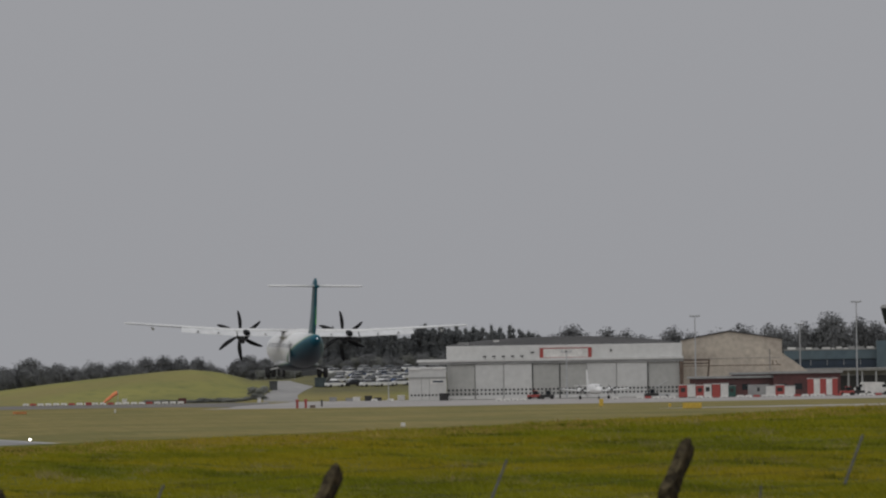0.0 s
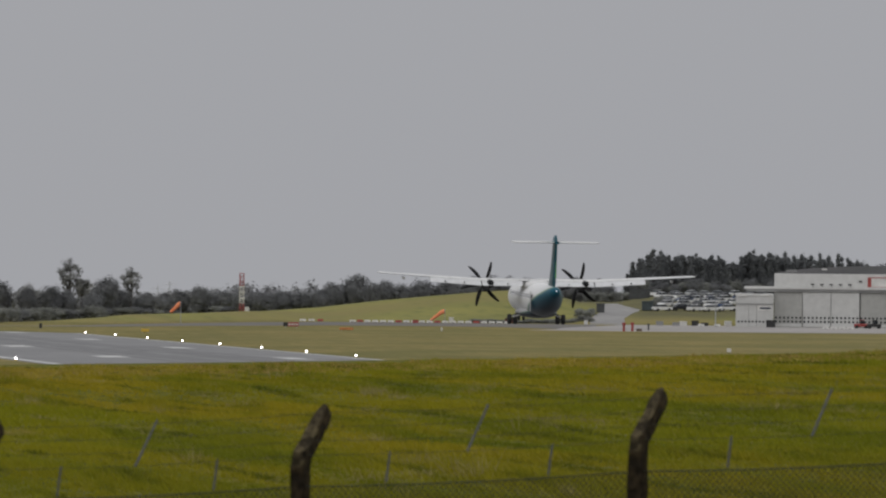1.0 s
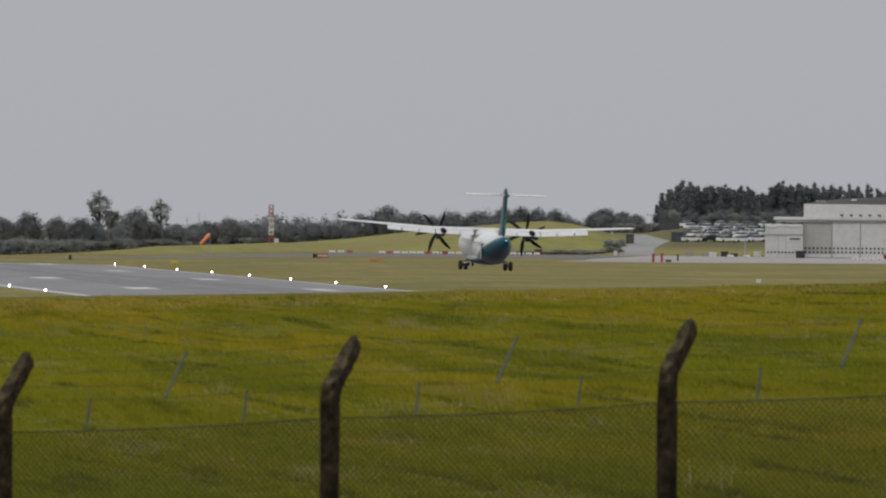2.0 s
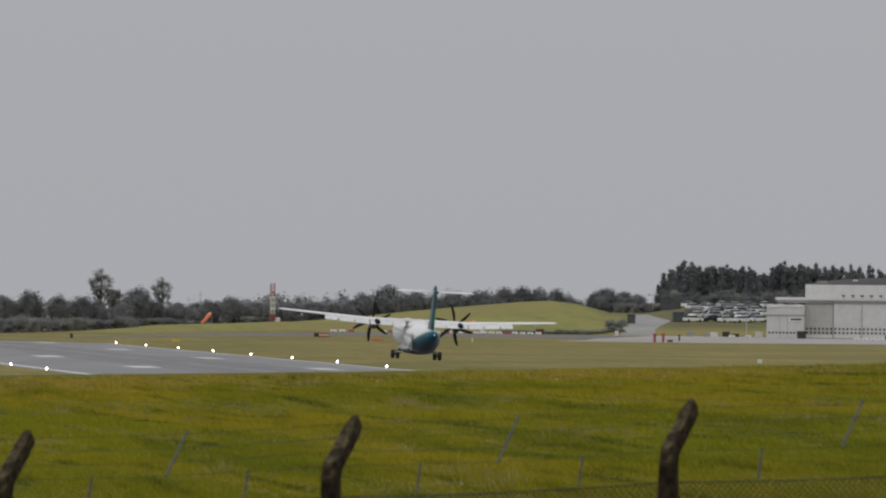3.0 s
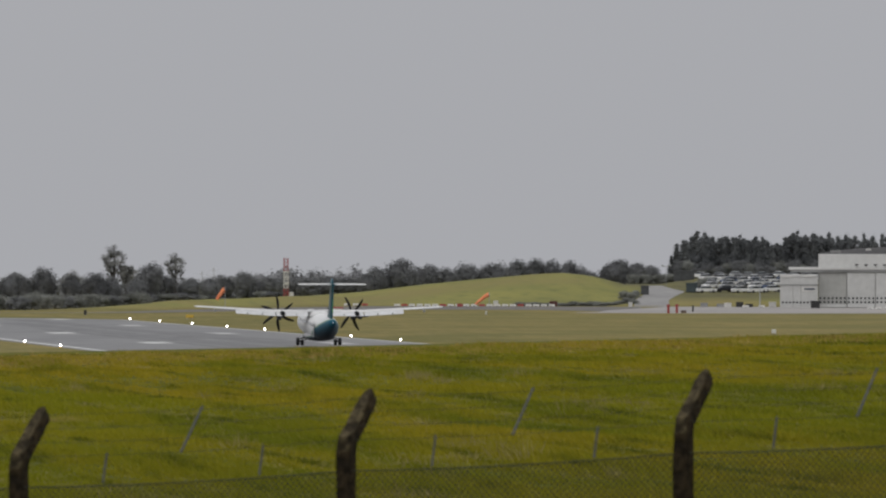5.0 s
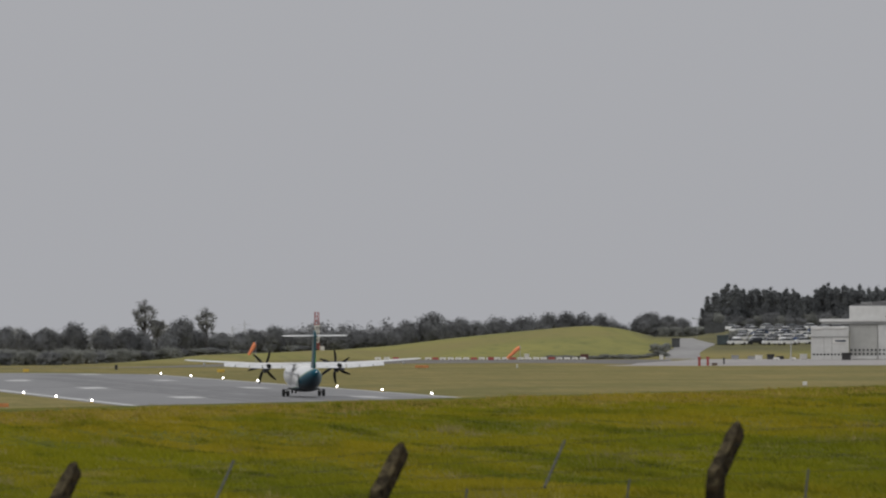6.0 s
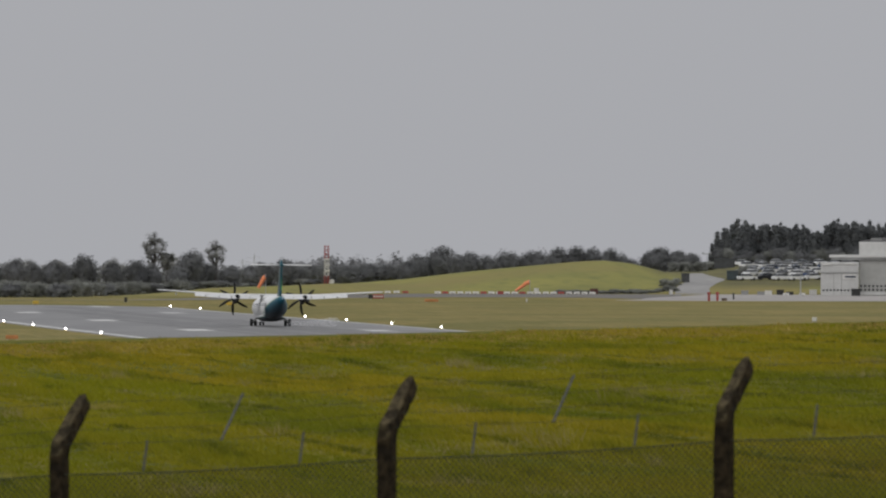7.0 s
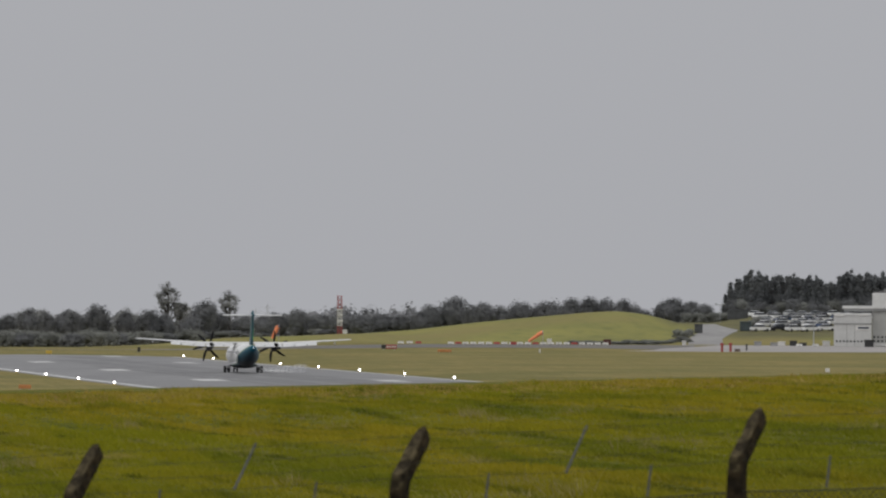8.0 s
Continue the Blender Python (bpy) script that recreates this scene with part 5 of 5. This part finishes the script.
    part("head_frame", box(bmesh.new(), -1.0, 1.0, -.12, .12, h - .15, h, .03), M_GALV, ob)
    for i in range(heads):
        s = -0.9 + 1.8 * i / (heads - 1)
        part("floodlight", box(bmesh.new(), s - .2, s + .2, -.45, .1, h - .02, h + .25, .05), M_GALV, ob)


hangar_one()
hangar_annex()
hangar_two()
low_block()
terminal()
cabins()
lamp_mast(9.716, 2046, 16.27)
lamp_mast(10.630, 2052, 18.70)
lamp_mast(7.976, 2056, 5.40, 2, .13)
lamp_mast(7.445, 2190, 8.40, 2, .05)
lamp_mast(8.986, 2048, 9.5, 2)
lamp_mast(10.309, 2105, 14.59, 2)


def control_tower():
    x, y = 425.8, 2219.5
    ob = empty("control_tower", facing(x, y), "grey control tower with a dark glazed cab", "control tower")
    part("shaft", rod(bmesh.new(), (0, 0, 0), (0, 0, 14.5), 2.0, 1.8, 16), M_BLUE, ob)
    part("cab", rod(bmesh.new(), (0, 0, 14.5), (0, 0, 18.2), 2.7, 3.6, 12), M_GLASS, ob, "dark glazed cab")
    part("cab_roof", rod(bmesh.new(), (0, 0, 18.2), (0, 0, 18.9), 3.8, 3.3, 12), M_GREYROOF, ob)


control_tower()


# ---- vehicles and the parked aeroplane ----
def car_paint(name, c):
    return mat(name, c, 0.3, grain=0.05, scale=3.0)


M_CARS = [car_paint("white_car_paint", (0.75, 0.75, 0.75)), car_paint("silver_car_paint", (0.45, 0.46, 0.47)), car_paint("black_car_paint", (0.02, 0.02, 0.023)), car_paint("blue_car_paint", (0.03, 0.06, 0.14)), car_paint("red_car_paint", (0.30, 0.02, 0.02)), car_paint("grey_car_paint", (0.15, 0.155, 0.16))]


def build_car(paint, colour):
    ob = empty("parked_car", pose(0, -500, gz(0, -500)), colour + " hatchback car parked in a crowded car park", "car", "cars in the car park")
    side = [(-2.05, .35), (-2.1, .62), (-1.95, .85), (-1.0, .95), (1.15, .98), (2.0, .9), (2.08, .55), (2.02, .3)]
    bm = bmesh.new()
    loft(bm, [[(x * k, y, z) for x, z in side] for y, k in ((-.86, .985), (-.8, 1), (.8, 1), (.86, .985))])
    part("body", bm, paint, ob)
    bm = bmesh.new()
    loft(bm, [[(x, y * k, z) for x, y, z, k in ((-1.25, q, .93, 1), (-.55, q, 1.4, .86), (1.0, q, 1.42, .86), (1.75, q, .96, 1))] for q in (-.76, .76)])
    cabin = part("cabin_glass", bm, M_GLASS, ob)
    bm = bmesh.new()
    box(bm, -.52, 1.0, -.64, .64, 1.4, 1.46, .02)
    part("roof", bm, paint, ob)
    w = bmesh.new()
    rod(w, (0, -.1, 0), (0, .1, 0), .31, .31, 14)
    me = mesh_of("wheel", w, M_DARK)
    for x in (-1.3, 1.3):
        for y in (-.78, .78):
            part("wheel", me, None, ob, m=pose(x, y, .31))
    for y in (-.6, .6):
        part("headlight", box(bmesh.new(), -2.12, -2.03, y - .16, y + .16, .62, .76, .02), M_PLAIN, ob)
    return ob


CARS = [build_car(p, c) for p, c in zip(M_CARS, ("white", "silver", "black", "dark blue", "red", "grey"))]


def car_park():
    rng = random.Random(31)
    for row in range(6):
        far = 2143 + row * 18.5
        b = 7.672 - .008 * row + rng.uniform(0, .05)
        while b < (8.12 if row < 3 else 8.289):
            x, y = spot(b, far + rng.uniform(-4.5, 4.5))
            slope = math.degrees(math.atan2(gz(x, y + 1.5) - gz(x, y - 1.5), 3.0))
            yaw = rng.choice((0, 180)) + rng.uniform(-14, 14) + (55 if row % 3 else 25)
            car = CARS[rng.choices(range(6), (11, 8, 3, 3, .4, 4))[0]]
            copy_thing(car, pose(x, y, gz(x, y), slope, 0, 0) @ pose(0, 0, 0.02, 0, 0, yaw))
            b += rng.uniform(0.068, 0.105)
    for c in CARS:
        for o in list(c.children_recursive):
            bpy.data.objects.remove(o)
        bpy.data.objects.remove(c)


car_park()


def van(x, y, turn, label):
    ob = empty("white_van", facing(x, y, turn), label, "van")
    bm = bmesh.new()
    loft(bm, [[(-2.6, q, .4), (-2.6, q, 2.45), (1.2, q, 2.5), (1.9, q, 1.75), (2.65, q, 1.35), (2.7, q, .4)] for q in (-.98, .98)])
    part("body", bm, M_PLAIN, ob)
    for q in (-1.0, 1.0):
        part("side_window", box(bmesh.new(), 1.0, 1.75, q - .02, q + .02, 1.5, 2.05, .01), M_GLASS, ob)
        for wx in (-1.7, 1.7):
            part("wheel", rod(bmesh.new(), (wx, q * .95 - .12, .36), (wx, q * .95 + .12, .36), .36, .36, 14), M_DARK, ob)
    part("windscreen", box(bmesh.new(), -.02, .02, -.85, .85, -.4, .4, .01, pose(1.62, 0, 2.12, 0, -42, 0)), M_GLASS, ob)


van(374.5, 1974.8, 12, "white panel van parked on the apron")
van(376.5, 1994.8, 175, "white panel van parked behind barriers")


def tractor(x, y, paint, label):
    ob = empty("baggage_tractor", facing(x, y, 8), label, "ground vehicle")
    part("body", box(bmesh.new(), -1.4, 1.4, -.7, .7, .35, .95, .1), paint, ob)
    part("cab_frame", box(bmesh.new(), -.3, .6, -.6, .6, .95, 1.65, .08), M_GLASS, ob)
    part("cab_roof", box(bmesh.new(), -.4, .7, -.65, .65, 1.65, 1.75, .03), paint, ob)
    for wx in (-.95, .95):
        for wy in (-.65, .65):
            part("wheel", rod(bmesh.new(), (wx, wy - .1, .33), (wx, wy + .1, .33), .33, .33, 14), M_DARK, ob)


tractor(366.9, 1966.1, M_RED, "red ground tractor parked among barriers")
tractor(369.7, 1969.6, M_BLACK, "black ground tractor parked among barriers")
tractor(313.9, 2010.6, M_BLACK, "black ground tractor before the hangar doors")
tractor(311.8, 2014.0, M_RED, "red ground tractor before the hangar doors")
tractor(333.8, 2002.4, M_BLACK, "dark ground tractor beside the parked aeroplane")
ground_box(294.1, 2018.7, 1.8, 1.0, 1.5, M_BLACK, "dark equipment box beside the hangar")
for i, (b, m, lab) in enumerate(((7.752, M_GREYROOF, "grey equipment box below the car park"), (7.794, M_PLAIN, "white equipment box below the car park"), (7.861, M_BLACK, "dark equipment box below the car park"), (7.915, M_BLACK, "dark equipment box below the car park"), (7.660, M_GREYROOF, "grey equipment box below the car park"), (8.047, M_PLAIN, "white equipment box beside the hangar"))):
    ground_box(*spot(b, 2074), 1.5, 1.0, .7 + .2 * (i % 3), m, lab)


def steps_truck(x, y):
    ob = empty("boarding_stairs", facing(x, y, 0), "grey mobile boarding stairs before the hangar", "boarding stairs")
    part("chassis", box(bmesh.new(), -2, 2, -.7, .7, .4, .7, .05), M_GALV, ob)
    bm = bmesh.new()
    for i in range(9):
        box(bm, -1.9 + i * .36, -1.5 + i * .36, -.6, .6, .7 + i * .2, .76 + i * .2)
    part("treads", bm, M_GALV, ob)
    for y0 in (-.65, .65):
        part("handrail", rod(bmesh.new(), (-1.9, y0, 1.5), (1.5, y0, 3.4), .05), M_GALV, ob)
        part("wheel", rod(bmesh.new(), (-1.3, y0 - .1, .3), (-1.3, y0 + .1, .3), .3, .3, 12), M_DARK, ob)
        part("wheel", rod(bmesh.new(), (1.3, y0 - .1, .3), (1.3, y0 + .1, .3), .3, .3, 12), M_DARK, ob)


steps_truck(336.4, 2007.0)


def parked_aeroplane():
    """A small twin-engined aeroplane, nose to the camera: nose along local -y."""
    ob = empty("small_aeroplane", facing(318.6, 1980.4, 12), "small white twin-propeller aeroplane parked on the apron", "aeroplane")
    bm = bmesh.new()
    loft(bm, [ring(y, rx, rz, zc, 20) for y, rx, rz, zc in ((-6.0, .1, .1, 1.7), (-5.5, .45, .42, 1.72), (-4.4, .8, .78, 1.85), (-3.2, 1.0, 1.05, 2.0), (1.5, 1.0, 1.05, 2.0), (4.5, .6, .65, 2.2), (7.3, .12, .15, 2.5))])
    part("fuselage", bm, M_WHITE, ob, smooth=True)
    part("windscreen", box(bmesh.new(), -.62, .62, -.05, .05, -.2, .2, .03, pose(0, -4.15, 2.55, 55, 0, 0)), M_GLASS, ob)
    for s in (-1, 1):
        bm = bmesh.new()
        loft(bm, [[(s * x, y0 + c * k, z + t * q) for k, q in ((0, 0), (.3, 1), (.7, .6), (1, 0), (.6, -.4), (.25, -.5))] for x, y0, c, z, t in ((.6, -1.3, 2.3, 1.5, .2), (6.9, -.9, 1.1, 2.1, .1))])
        part("wing", bm, M_WHITE, ob)
        bm = bmesh.new()
        loft(bm, [ring(y, r, r * 1.1, 0, 14) for y, r in ((-2.9, .2), (-2.4, .42), (-.5, .46), (1.2, .2))])
        for v in bm.verts:
            v.co += Vector((s * 3.0, 0, 1.85))
        nac = part("engine_nacelle", bm, M_WHITE, ob, smooth=True)
        bm = bmesh.new()
        for k in range(4):
            a = radians(35 + 90 * k)
            rod(bm, (s * 3, -3.0, 1.85), (s * 3 + 1.25 * math.cos(a), -3.0, 1.85 + 1.25 * math.sin(a)), .1, .05, 5)
        rod(bm, (s * 3, -3.3, 1.85), (s * 3, -2.85, 1.85), .08, .22, 10)
        part("propeller", bm, M_BLADE, nac)
        bm = bmesh.new()
        rod(bm, (s * 2.9, -.3, 1.5), (s * 2.9, -.3, .35), .08)
        gear = part("main_gear", bm, M_STEEL, ob)
        part("tyre", rod(bmesh.new(), (s * 2.9 - .18, -.3, .36), (s * 2.9 + .18, -.3, .36), .36, .36, 14), M_DARK, gear)
        bm = bmesh.new()
        loft(bm, [[(s * x, y0 + c * k, 2.7 + .06 * q) for k, q in ((0, 0), (.4, 1), (1, 0), (.4, -1))] for x, y0, c in ((0, 5.7, 1.5), (2.6, 6.3, .8))])
        part("tailplane", bm, M_WHITE, ob)
    bm = bmesh.new()
    loft(bm, [[(.1 * q, y0 + c * k, z) for k, q in ((0, 0), (.3, 1), (1, 0), (.3, -1))] for y0, c, z in ((4.2, 3.0, 2.4), (5.4, 2.0, 4.2), (6.3, 1.3, 5.8))])
    part("fin", bm, M_WHITE, ob)
    bm = bmesh.new()
    rod(bm, (0, -4.6, 1.3), (0, -4.6, .3), .06)
    nose = part("nose_gear", bm, M_STEEL, ob)
    part("tyre", rod(bmesh.new(), (-.12, -4.6, .27), (.12, -4.6, .27), .27, .27, 14), M_DARK, nose)


parked_aeroplane()


# ---- long grass of the near field ----
def blade_material():
    m = bpy.data.materials.new("grass_blades")
    m.use_nodes = True
    n, l = m.node_tree.nodes, m.node_tree.links
    p = n["Principled BSDF"]
    p.inputs["Roughness"].default_value, p.inputs["Specular IOR Level"].default_value = 0.8, 0.15
    geo = n.new("ShaderNodeNewGeometry")
    mp = n.new("ShaderNodeMapping")
    mp.inputs["Scale"].default_value = (1, 0.045, 1)
    l.new(geo.outputs["Position"], mp.inputs["Vector"])

    def noisy(s, lo, hi):
        t = n.new("ShaderNodeTexNoise")
        t.inputs["Scale"].default_value, t.inputs["Detail"].default_value = s, 4.0
        l.new(mp.outputs[0], t.inputs["Vector"])
        r = n.new("ShaderNodeMapRange")
        r.inputs[1].default_value, r.inputs[2].default_value = lo, hi
        l.new(t.outputs[0], r.inputs[0])
        return r.outputs[0]

    def mix(f, a, b):
        x = n.new("ShaderNodeMixRGB")
        for k, val in ((0, f), (1, a), (2, b)):
            if isinstance(val, bpy.types.NodeSocket):
                l.new(val, x.inputs[k])
            else:
                x.inputs[k].default_value = val
        return x.outputs[0]

    green = mix(noisy(0.16, .40, .60), (0.262, 0.262, 0.013, 1), (0.385, 0.300, 0.020, 1))
    # darker, greener blades towards the fence
    sep, low = n.new("ShaderNodeSeparateXYZ"), n.new("ShaderNodeMapRange")
    l.new(geo.outputs["Position"], sep.inputs[0])
    l.new(sep.outputs["Y"], low.inputs[0])
    low.inputs[1].default_value, low.inputs[2].default_value, low.inputs[3].default_value, low.inputs[4].default_value = 90, 200, 0.85, 0.0
    green = mix(low.outputs[0], green, (0.152, 0.162, 0.012, 1))
    green = mix(noisy(0.55, .46, .66), green, (0.175, 0.195, 0.012, 1))
    green = mix(noisy(1.5, .54, .72), green, (0.080, 0.098, 0.010, 1))
    green = mix(noisy(0.9, .66, .80), green, (0.400, 0.320, 0.100, 1))
    ramp = n.new("ShaderNodeMapRange")
    ramp.inputs[1].default_value, ramp.inputs[2].default_value, ramp.inputs[4].default_value = 0.95, 0.99, 0.5
    l.new(geo.outputs["Random Per Island"], ramp.inputs[0])
    out = mix(ramp.outputs[0], green, (0.42, 0.34, 0.12, 1))
    h = n.new("ShaderNodeHueSaturation")
    v = n.new("ShaderNodeMapRange")
    v.inputs[3].default_value, v.inputs[4].default_value = 0.9, 1.1
    mul = n.new("ShaderNodeMath")
    mul.operation = "FRACT"
    k = n.new("ShaderNodeMath")
    k.operation = "MULTIPLY"
    k.inputs[1].default_value = 7.31
    l.new(geo.outputs["Random Per Island"], k.inputs[0])
    l.new(k.outputs[0], mul.inputs[0])
    l.new(mul.outputs[0], v.inputs[0])
    l.new(v.outputs[0], h.inputs["Value"])
    l.new(out, h.inputs["Color"])
    l.new(h.outputs[0], p.inputs["Base Color"])
    thin, both = n.new("ShaderNodeBsdfTranslucent"), n.new("ShaderNodeMixShader")
    both.inputs[0].default_value = 0.35
    l.new(h.outputs[0], thin.inputs["Color"])
    l.new(p.outputs[0], both.inputs[1])
    l.new(thin.outputs[0], both.inputs[2])
    l.new(both.outputs[0], n["Material Output"].inputs["Surface"])
    return m


def blades(name, count, near, far, b0, b1, tall, wide, seed, label, material, patch=None):
    """Blades of grass as slim bent triangles, in tufts, all over a stretch of the field."""
    rng = np.random.default_rng(seed)
    per = 6
    d = (np.sqrt(near) + rng.random(count) * (np.sqrt(far) - np.sqrt(near))) ** 2
    a = np.radians(b0 + rng.random(count) * (b1 - b0))
    cx, cy = d * np.sin(a), d * np.cos(a)
    if patch:
        # stems stand together in clumps
        k = rng.integers(0, patch, count)
        px, py = cx[:patch][k], cy[:patch][k]
        cx, cy = px + rng.normal(0, .22, count), py + rng.normal(0, 1.2, count)
    # tussocks a metre or so wide, in drifts
    lush = 0.5 + 0.45 * (1 + np.sin(cx * 2.1 + 2.0 * np.sin(cy * .11))) * (1 + np.sin(cy * .17 + cx * .9 + 1.3 * np.sin(cx * .37))) / 2
    lush = lush + 0.35 * np.sin(cx * 5.3 + cy * .41) * np.sin(cy * .53 - cx * 1.7)
    x = np.repeat(cx, per) + rng.normal(0, .09, count * per)
    y = np.repeat(cy, per) + rng.normal(0, .09, count * per)
    z = ground_z(x, y) - 0.01
    h = np.repeat(np.maximum(lush, .3) * rng.uniform(.7, 1.3, count), per) * tall * rng.uniform(.6, 1.2, count * per)
    w = wide * rng.uniform(.6, 1.3, count * per)
    t = rng.uniform(0, 2 * np.pi, count * per)
    lean = rng.normal(0, .7, count * per) * h
    ly = rng.normal(0, .35, count * per) * h
    n = count * per
    P = np.zeros((n, 3, 3))
    P[:, 0] = np.stack([x - w * np.cos(t), y - w * np.sin(t), z], -1)
    P[:, 1] = np.stack([x + w * np.cos(t), y + w * np.sin(t), z], -1)
    P[:, 2] = np.stack([x + lean - .25 * h, y + ly, z + h], -1)
    me = bpy.data.meshes.new(name)
    me.vertices.add(n * 3)
    me.vertices.foreach_set("co", P.reshape(-1))
    me.loops.add(n * 3)
    me.loops.foreach_set("vertex_index", np.arange(n * 3, dtype=np.int32))
    me.polygons.add(n)
    me.polygons.foreach_set("loop_start", np.arange(0, n * 3, 3, dtype=np.int32))
    me.polygons.foreach_set("loop_total", np.full(n, 3, dtype=np.int32))
    me.materials.append(material)
    me.update(calc_edges=True)
    return tagged(new(name, me), label, "grass", kind="stuff")


M_BLADES = blade_material()
M_STRAW = mat("pale_seed_stems", (0.28, 0.235, 0.085), 0.9, grain=0.2, scale=2.0)
M_SEED = mat("brown_seed_heads", (0.35, 0.235, 0.062), 0.9, grain=0.2, scale=2.0, second=(0.36, 0.30, 0.05), stain=0.8, stain_scale=0.25)
blades("seed_stems", 1300, 92, 330, 2.948, 10.967, 0.26, 0.008, 9, "clumps of pale dry seed stems standing in grass", M_STRAW, 90)
blades("brow_grass", 7000, 322, 353, 2.948, 10.967, 0.12, 0.024, 6, "brownish seeding grass along the field's brow", M_SEED)
blades("long_grass", 120000, 86, 352, 2.948, 10.967, 0.125, 0.018, 3, "long green grass with straw-coloured stems", M_BLADES)


# ---- spray thrown up by the right main wheels on the wet runway ----
def spray():
    m = bpy.data.materials.new("fine_water_mist")
    m.use_nodes = True
    n, l = m.node_tree.nodes, m.node_tree.links
    p = n["Principled BSDF"]
    p.inputs["Base Color"].default_value, p.inputs["Roughness"].default_value = (0.85, 0.86, 0.88, 1), 1.0
    p.inputs["Specular IOR Level"].default_value = 0.0
    t = n.new("ShaderNodeTexNoise")
    t.inputs["Scale"].default_value = 2.2
    l.new(n.new("ShaderNodeTexCoord").outputs["Object"], t.inputs["Vector"])
    r = n.new("ShaderNodeMapRange")
    r.inputs[1].default_value, r.inputs[2].default_value, r.inputs[3].default_value, r.inputs[4].default_value = 0.35, 0.75, 0.0, 0.30
    l.new(t.outputs[0], r.inputs[0])
    l.new(r.outputs[0], p.inputs["Alpha"])
    ob = empty("tyre_spray", pose(104, 1190, -2.5), "thin white mist of water thrown up by tyres", "water spray")
    rng = random.Random(8)
    for i in range(9):
        bm = bmesh.new()
        bmesh.ops.create_icosphere(bm, subdivisions=3, radius=.36 + .05 * i)
        for v in bm.verts:
            v.co *= rng.uniform(.9, 1.08)
            v.co.z *= .75
        part("mist_puff", bm, m, ob, smooth=True, m=pose(2.3 + .5 * i + rng.uniform(-.1, .1), -1.0 - 1.4 * i, .3 + .05 * i + rng.uniform(-.05, .1)))
    return ob


SPRAY = spray()


# ---- what moves ----
def flight(x, y, z, heading, pitch, bank):
    """Where the airliner is: heading clockwise from the runway's, nose up, right wing down; degrees."""
    return pose(x, y, z, 0, 0, -heading) @ pose(0, 0, 0, pitch, 0, 0) @ pose(0, 0, 0, 0, bank, 0)


def spin(prop, x, phases):
    """Turns a propeller clockwise as seen from behind, through the given angles at the given times."""
    rows, turn = [], phases[0][1]
    for (t0, a0), (t1, a1) in zip(phases, phases[1:]):
        want = 700 * (t1 - t0)
        to = turn + want + ((a1 - turn - want + 30) % 60) - 30
        k = round((t1 - t0) / 0.1)
        rows += [(round(t0 + 0.1 * i, 2), turn + (to - turn) * i / k) for i in range(k)]
        turn = to
    rows.append((phases[-1][0], turn))
    walk(prop, [(t, pose(x, 4.05, 3.24, 0, a, 0)) for t, a in rows])


def motions():
    walk(AIRLINER, [(t, flight(*p)) for t, p in (
        (0.0, (103.00, 787.16, 7.75, 0.98, 0.54, 1.15)),
        (0.2, (102.91, 799.88, 7.22, 1.56, 0.61, 0.93)),
        (0.5, (103.20, 818.45, 6.58, 1.07, 1.02, 1.22)),
        (0.7, (103.42, 830.80, 6.10, 0.87, 1.02, 0.79)),
        (1.0, (103.69, 849.39, 5.54, 0.10, 1.38, 0.22)),
        (1.5, (103.86, 880.61, 4.57, -0.34, 1.64, 0.53)),
        (2.0, (103.98, 911.73, 3.83, -0.77, 1.72, 1.32)),
        (3.5, (104.18, 1003.09, 1.73, -0.51, 3.27, 2.54)),
        (4.0, (104.38, 1033.07, 1.01, -0.87, 3.27, 2.44)),
        (5.5, (104.76, 1120.07, 0.10, -0.90, 1.95, -0.75)),
        (6.0, (104.81, 1148.24, 0.09, -0.70, 1.28, -0.30)),
        (6.5, (104.83, 1176.20, 0.03, -0.43, -0.21, 0.23)),
        (7.0, (104.78, 1203.96, 0.04, -0.58, -0.56, 0.45)),
        (7.5, (104.63, 1231.63, 0.03, -0.61, 0.43, 0.28)),
        (8.0, (104.54, 1259.13, 0.03, -0.42, 0.01, 0.10)),
    )])
    # the socks swing about their hoops
    for sock, hoop, swing in ((SOCK_NEAR, HOOP_NEAR, ((0, 4), (2, 0), (4, -4), (5.5, -12), (6, -15), (7, -14), (8, -18))), (SOCK_FAR, HOOP_FAR, ((0, 0), (4, 3), (5.5, -4), (6, -5), (7, 2), (8, 2)))):
        walk(sock, [(t, pose(0, 0, hoop, 0, a, 0) @ pose(0, 0, -hoop)) for t, a in swing])
    # the mist rises from the wet surface once the wheels run on it, and follows them
    walk(SPRAY, [(t, pose(x, y, z, 0, 0, 0.6)) for t, x, y, z in (
        (0.0, 104.8, 1120, -2.6), (5.5, 104.8, 1120.1, -2.6), (6.0, 104.8, 1148.2, -2.3), (6.5, 104.8, 1176.2, -1.2), (7.0, 104.8, 1204, -0.05), (7.5, 104.6, 1231.6, 0.0), (8.0, 104.5, 1259.1, 0.0))])
    spin(PROP_L, -4.05, ((0, 2), (0.5, 2), (1, 25), (1.5, 26), (2, 27), (3.5, 6), (4, 24), (5.5, -10), (6, 25), (6.5, -14), (7, 8), (7.5, -10), (8, 25)))
    spin(PROP_R, 4.05, ((0, 2), (0.5, 2), (1, 20), (1.5, 20), (2, 14), (3.5, -14), (4, -15), (5.5, -17), (6, 4), (6.5, 0), (7, 0), (7.5, 7), (8, 14)))


motions()
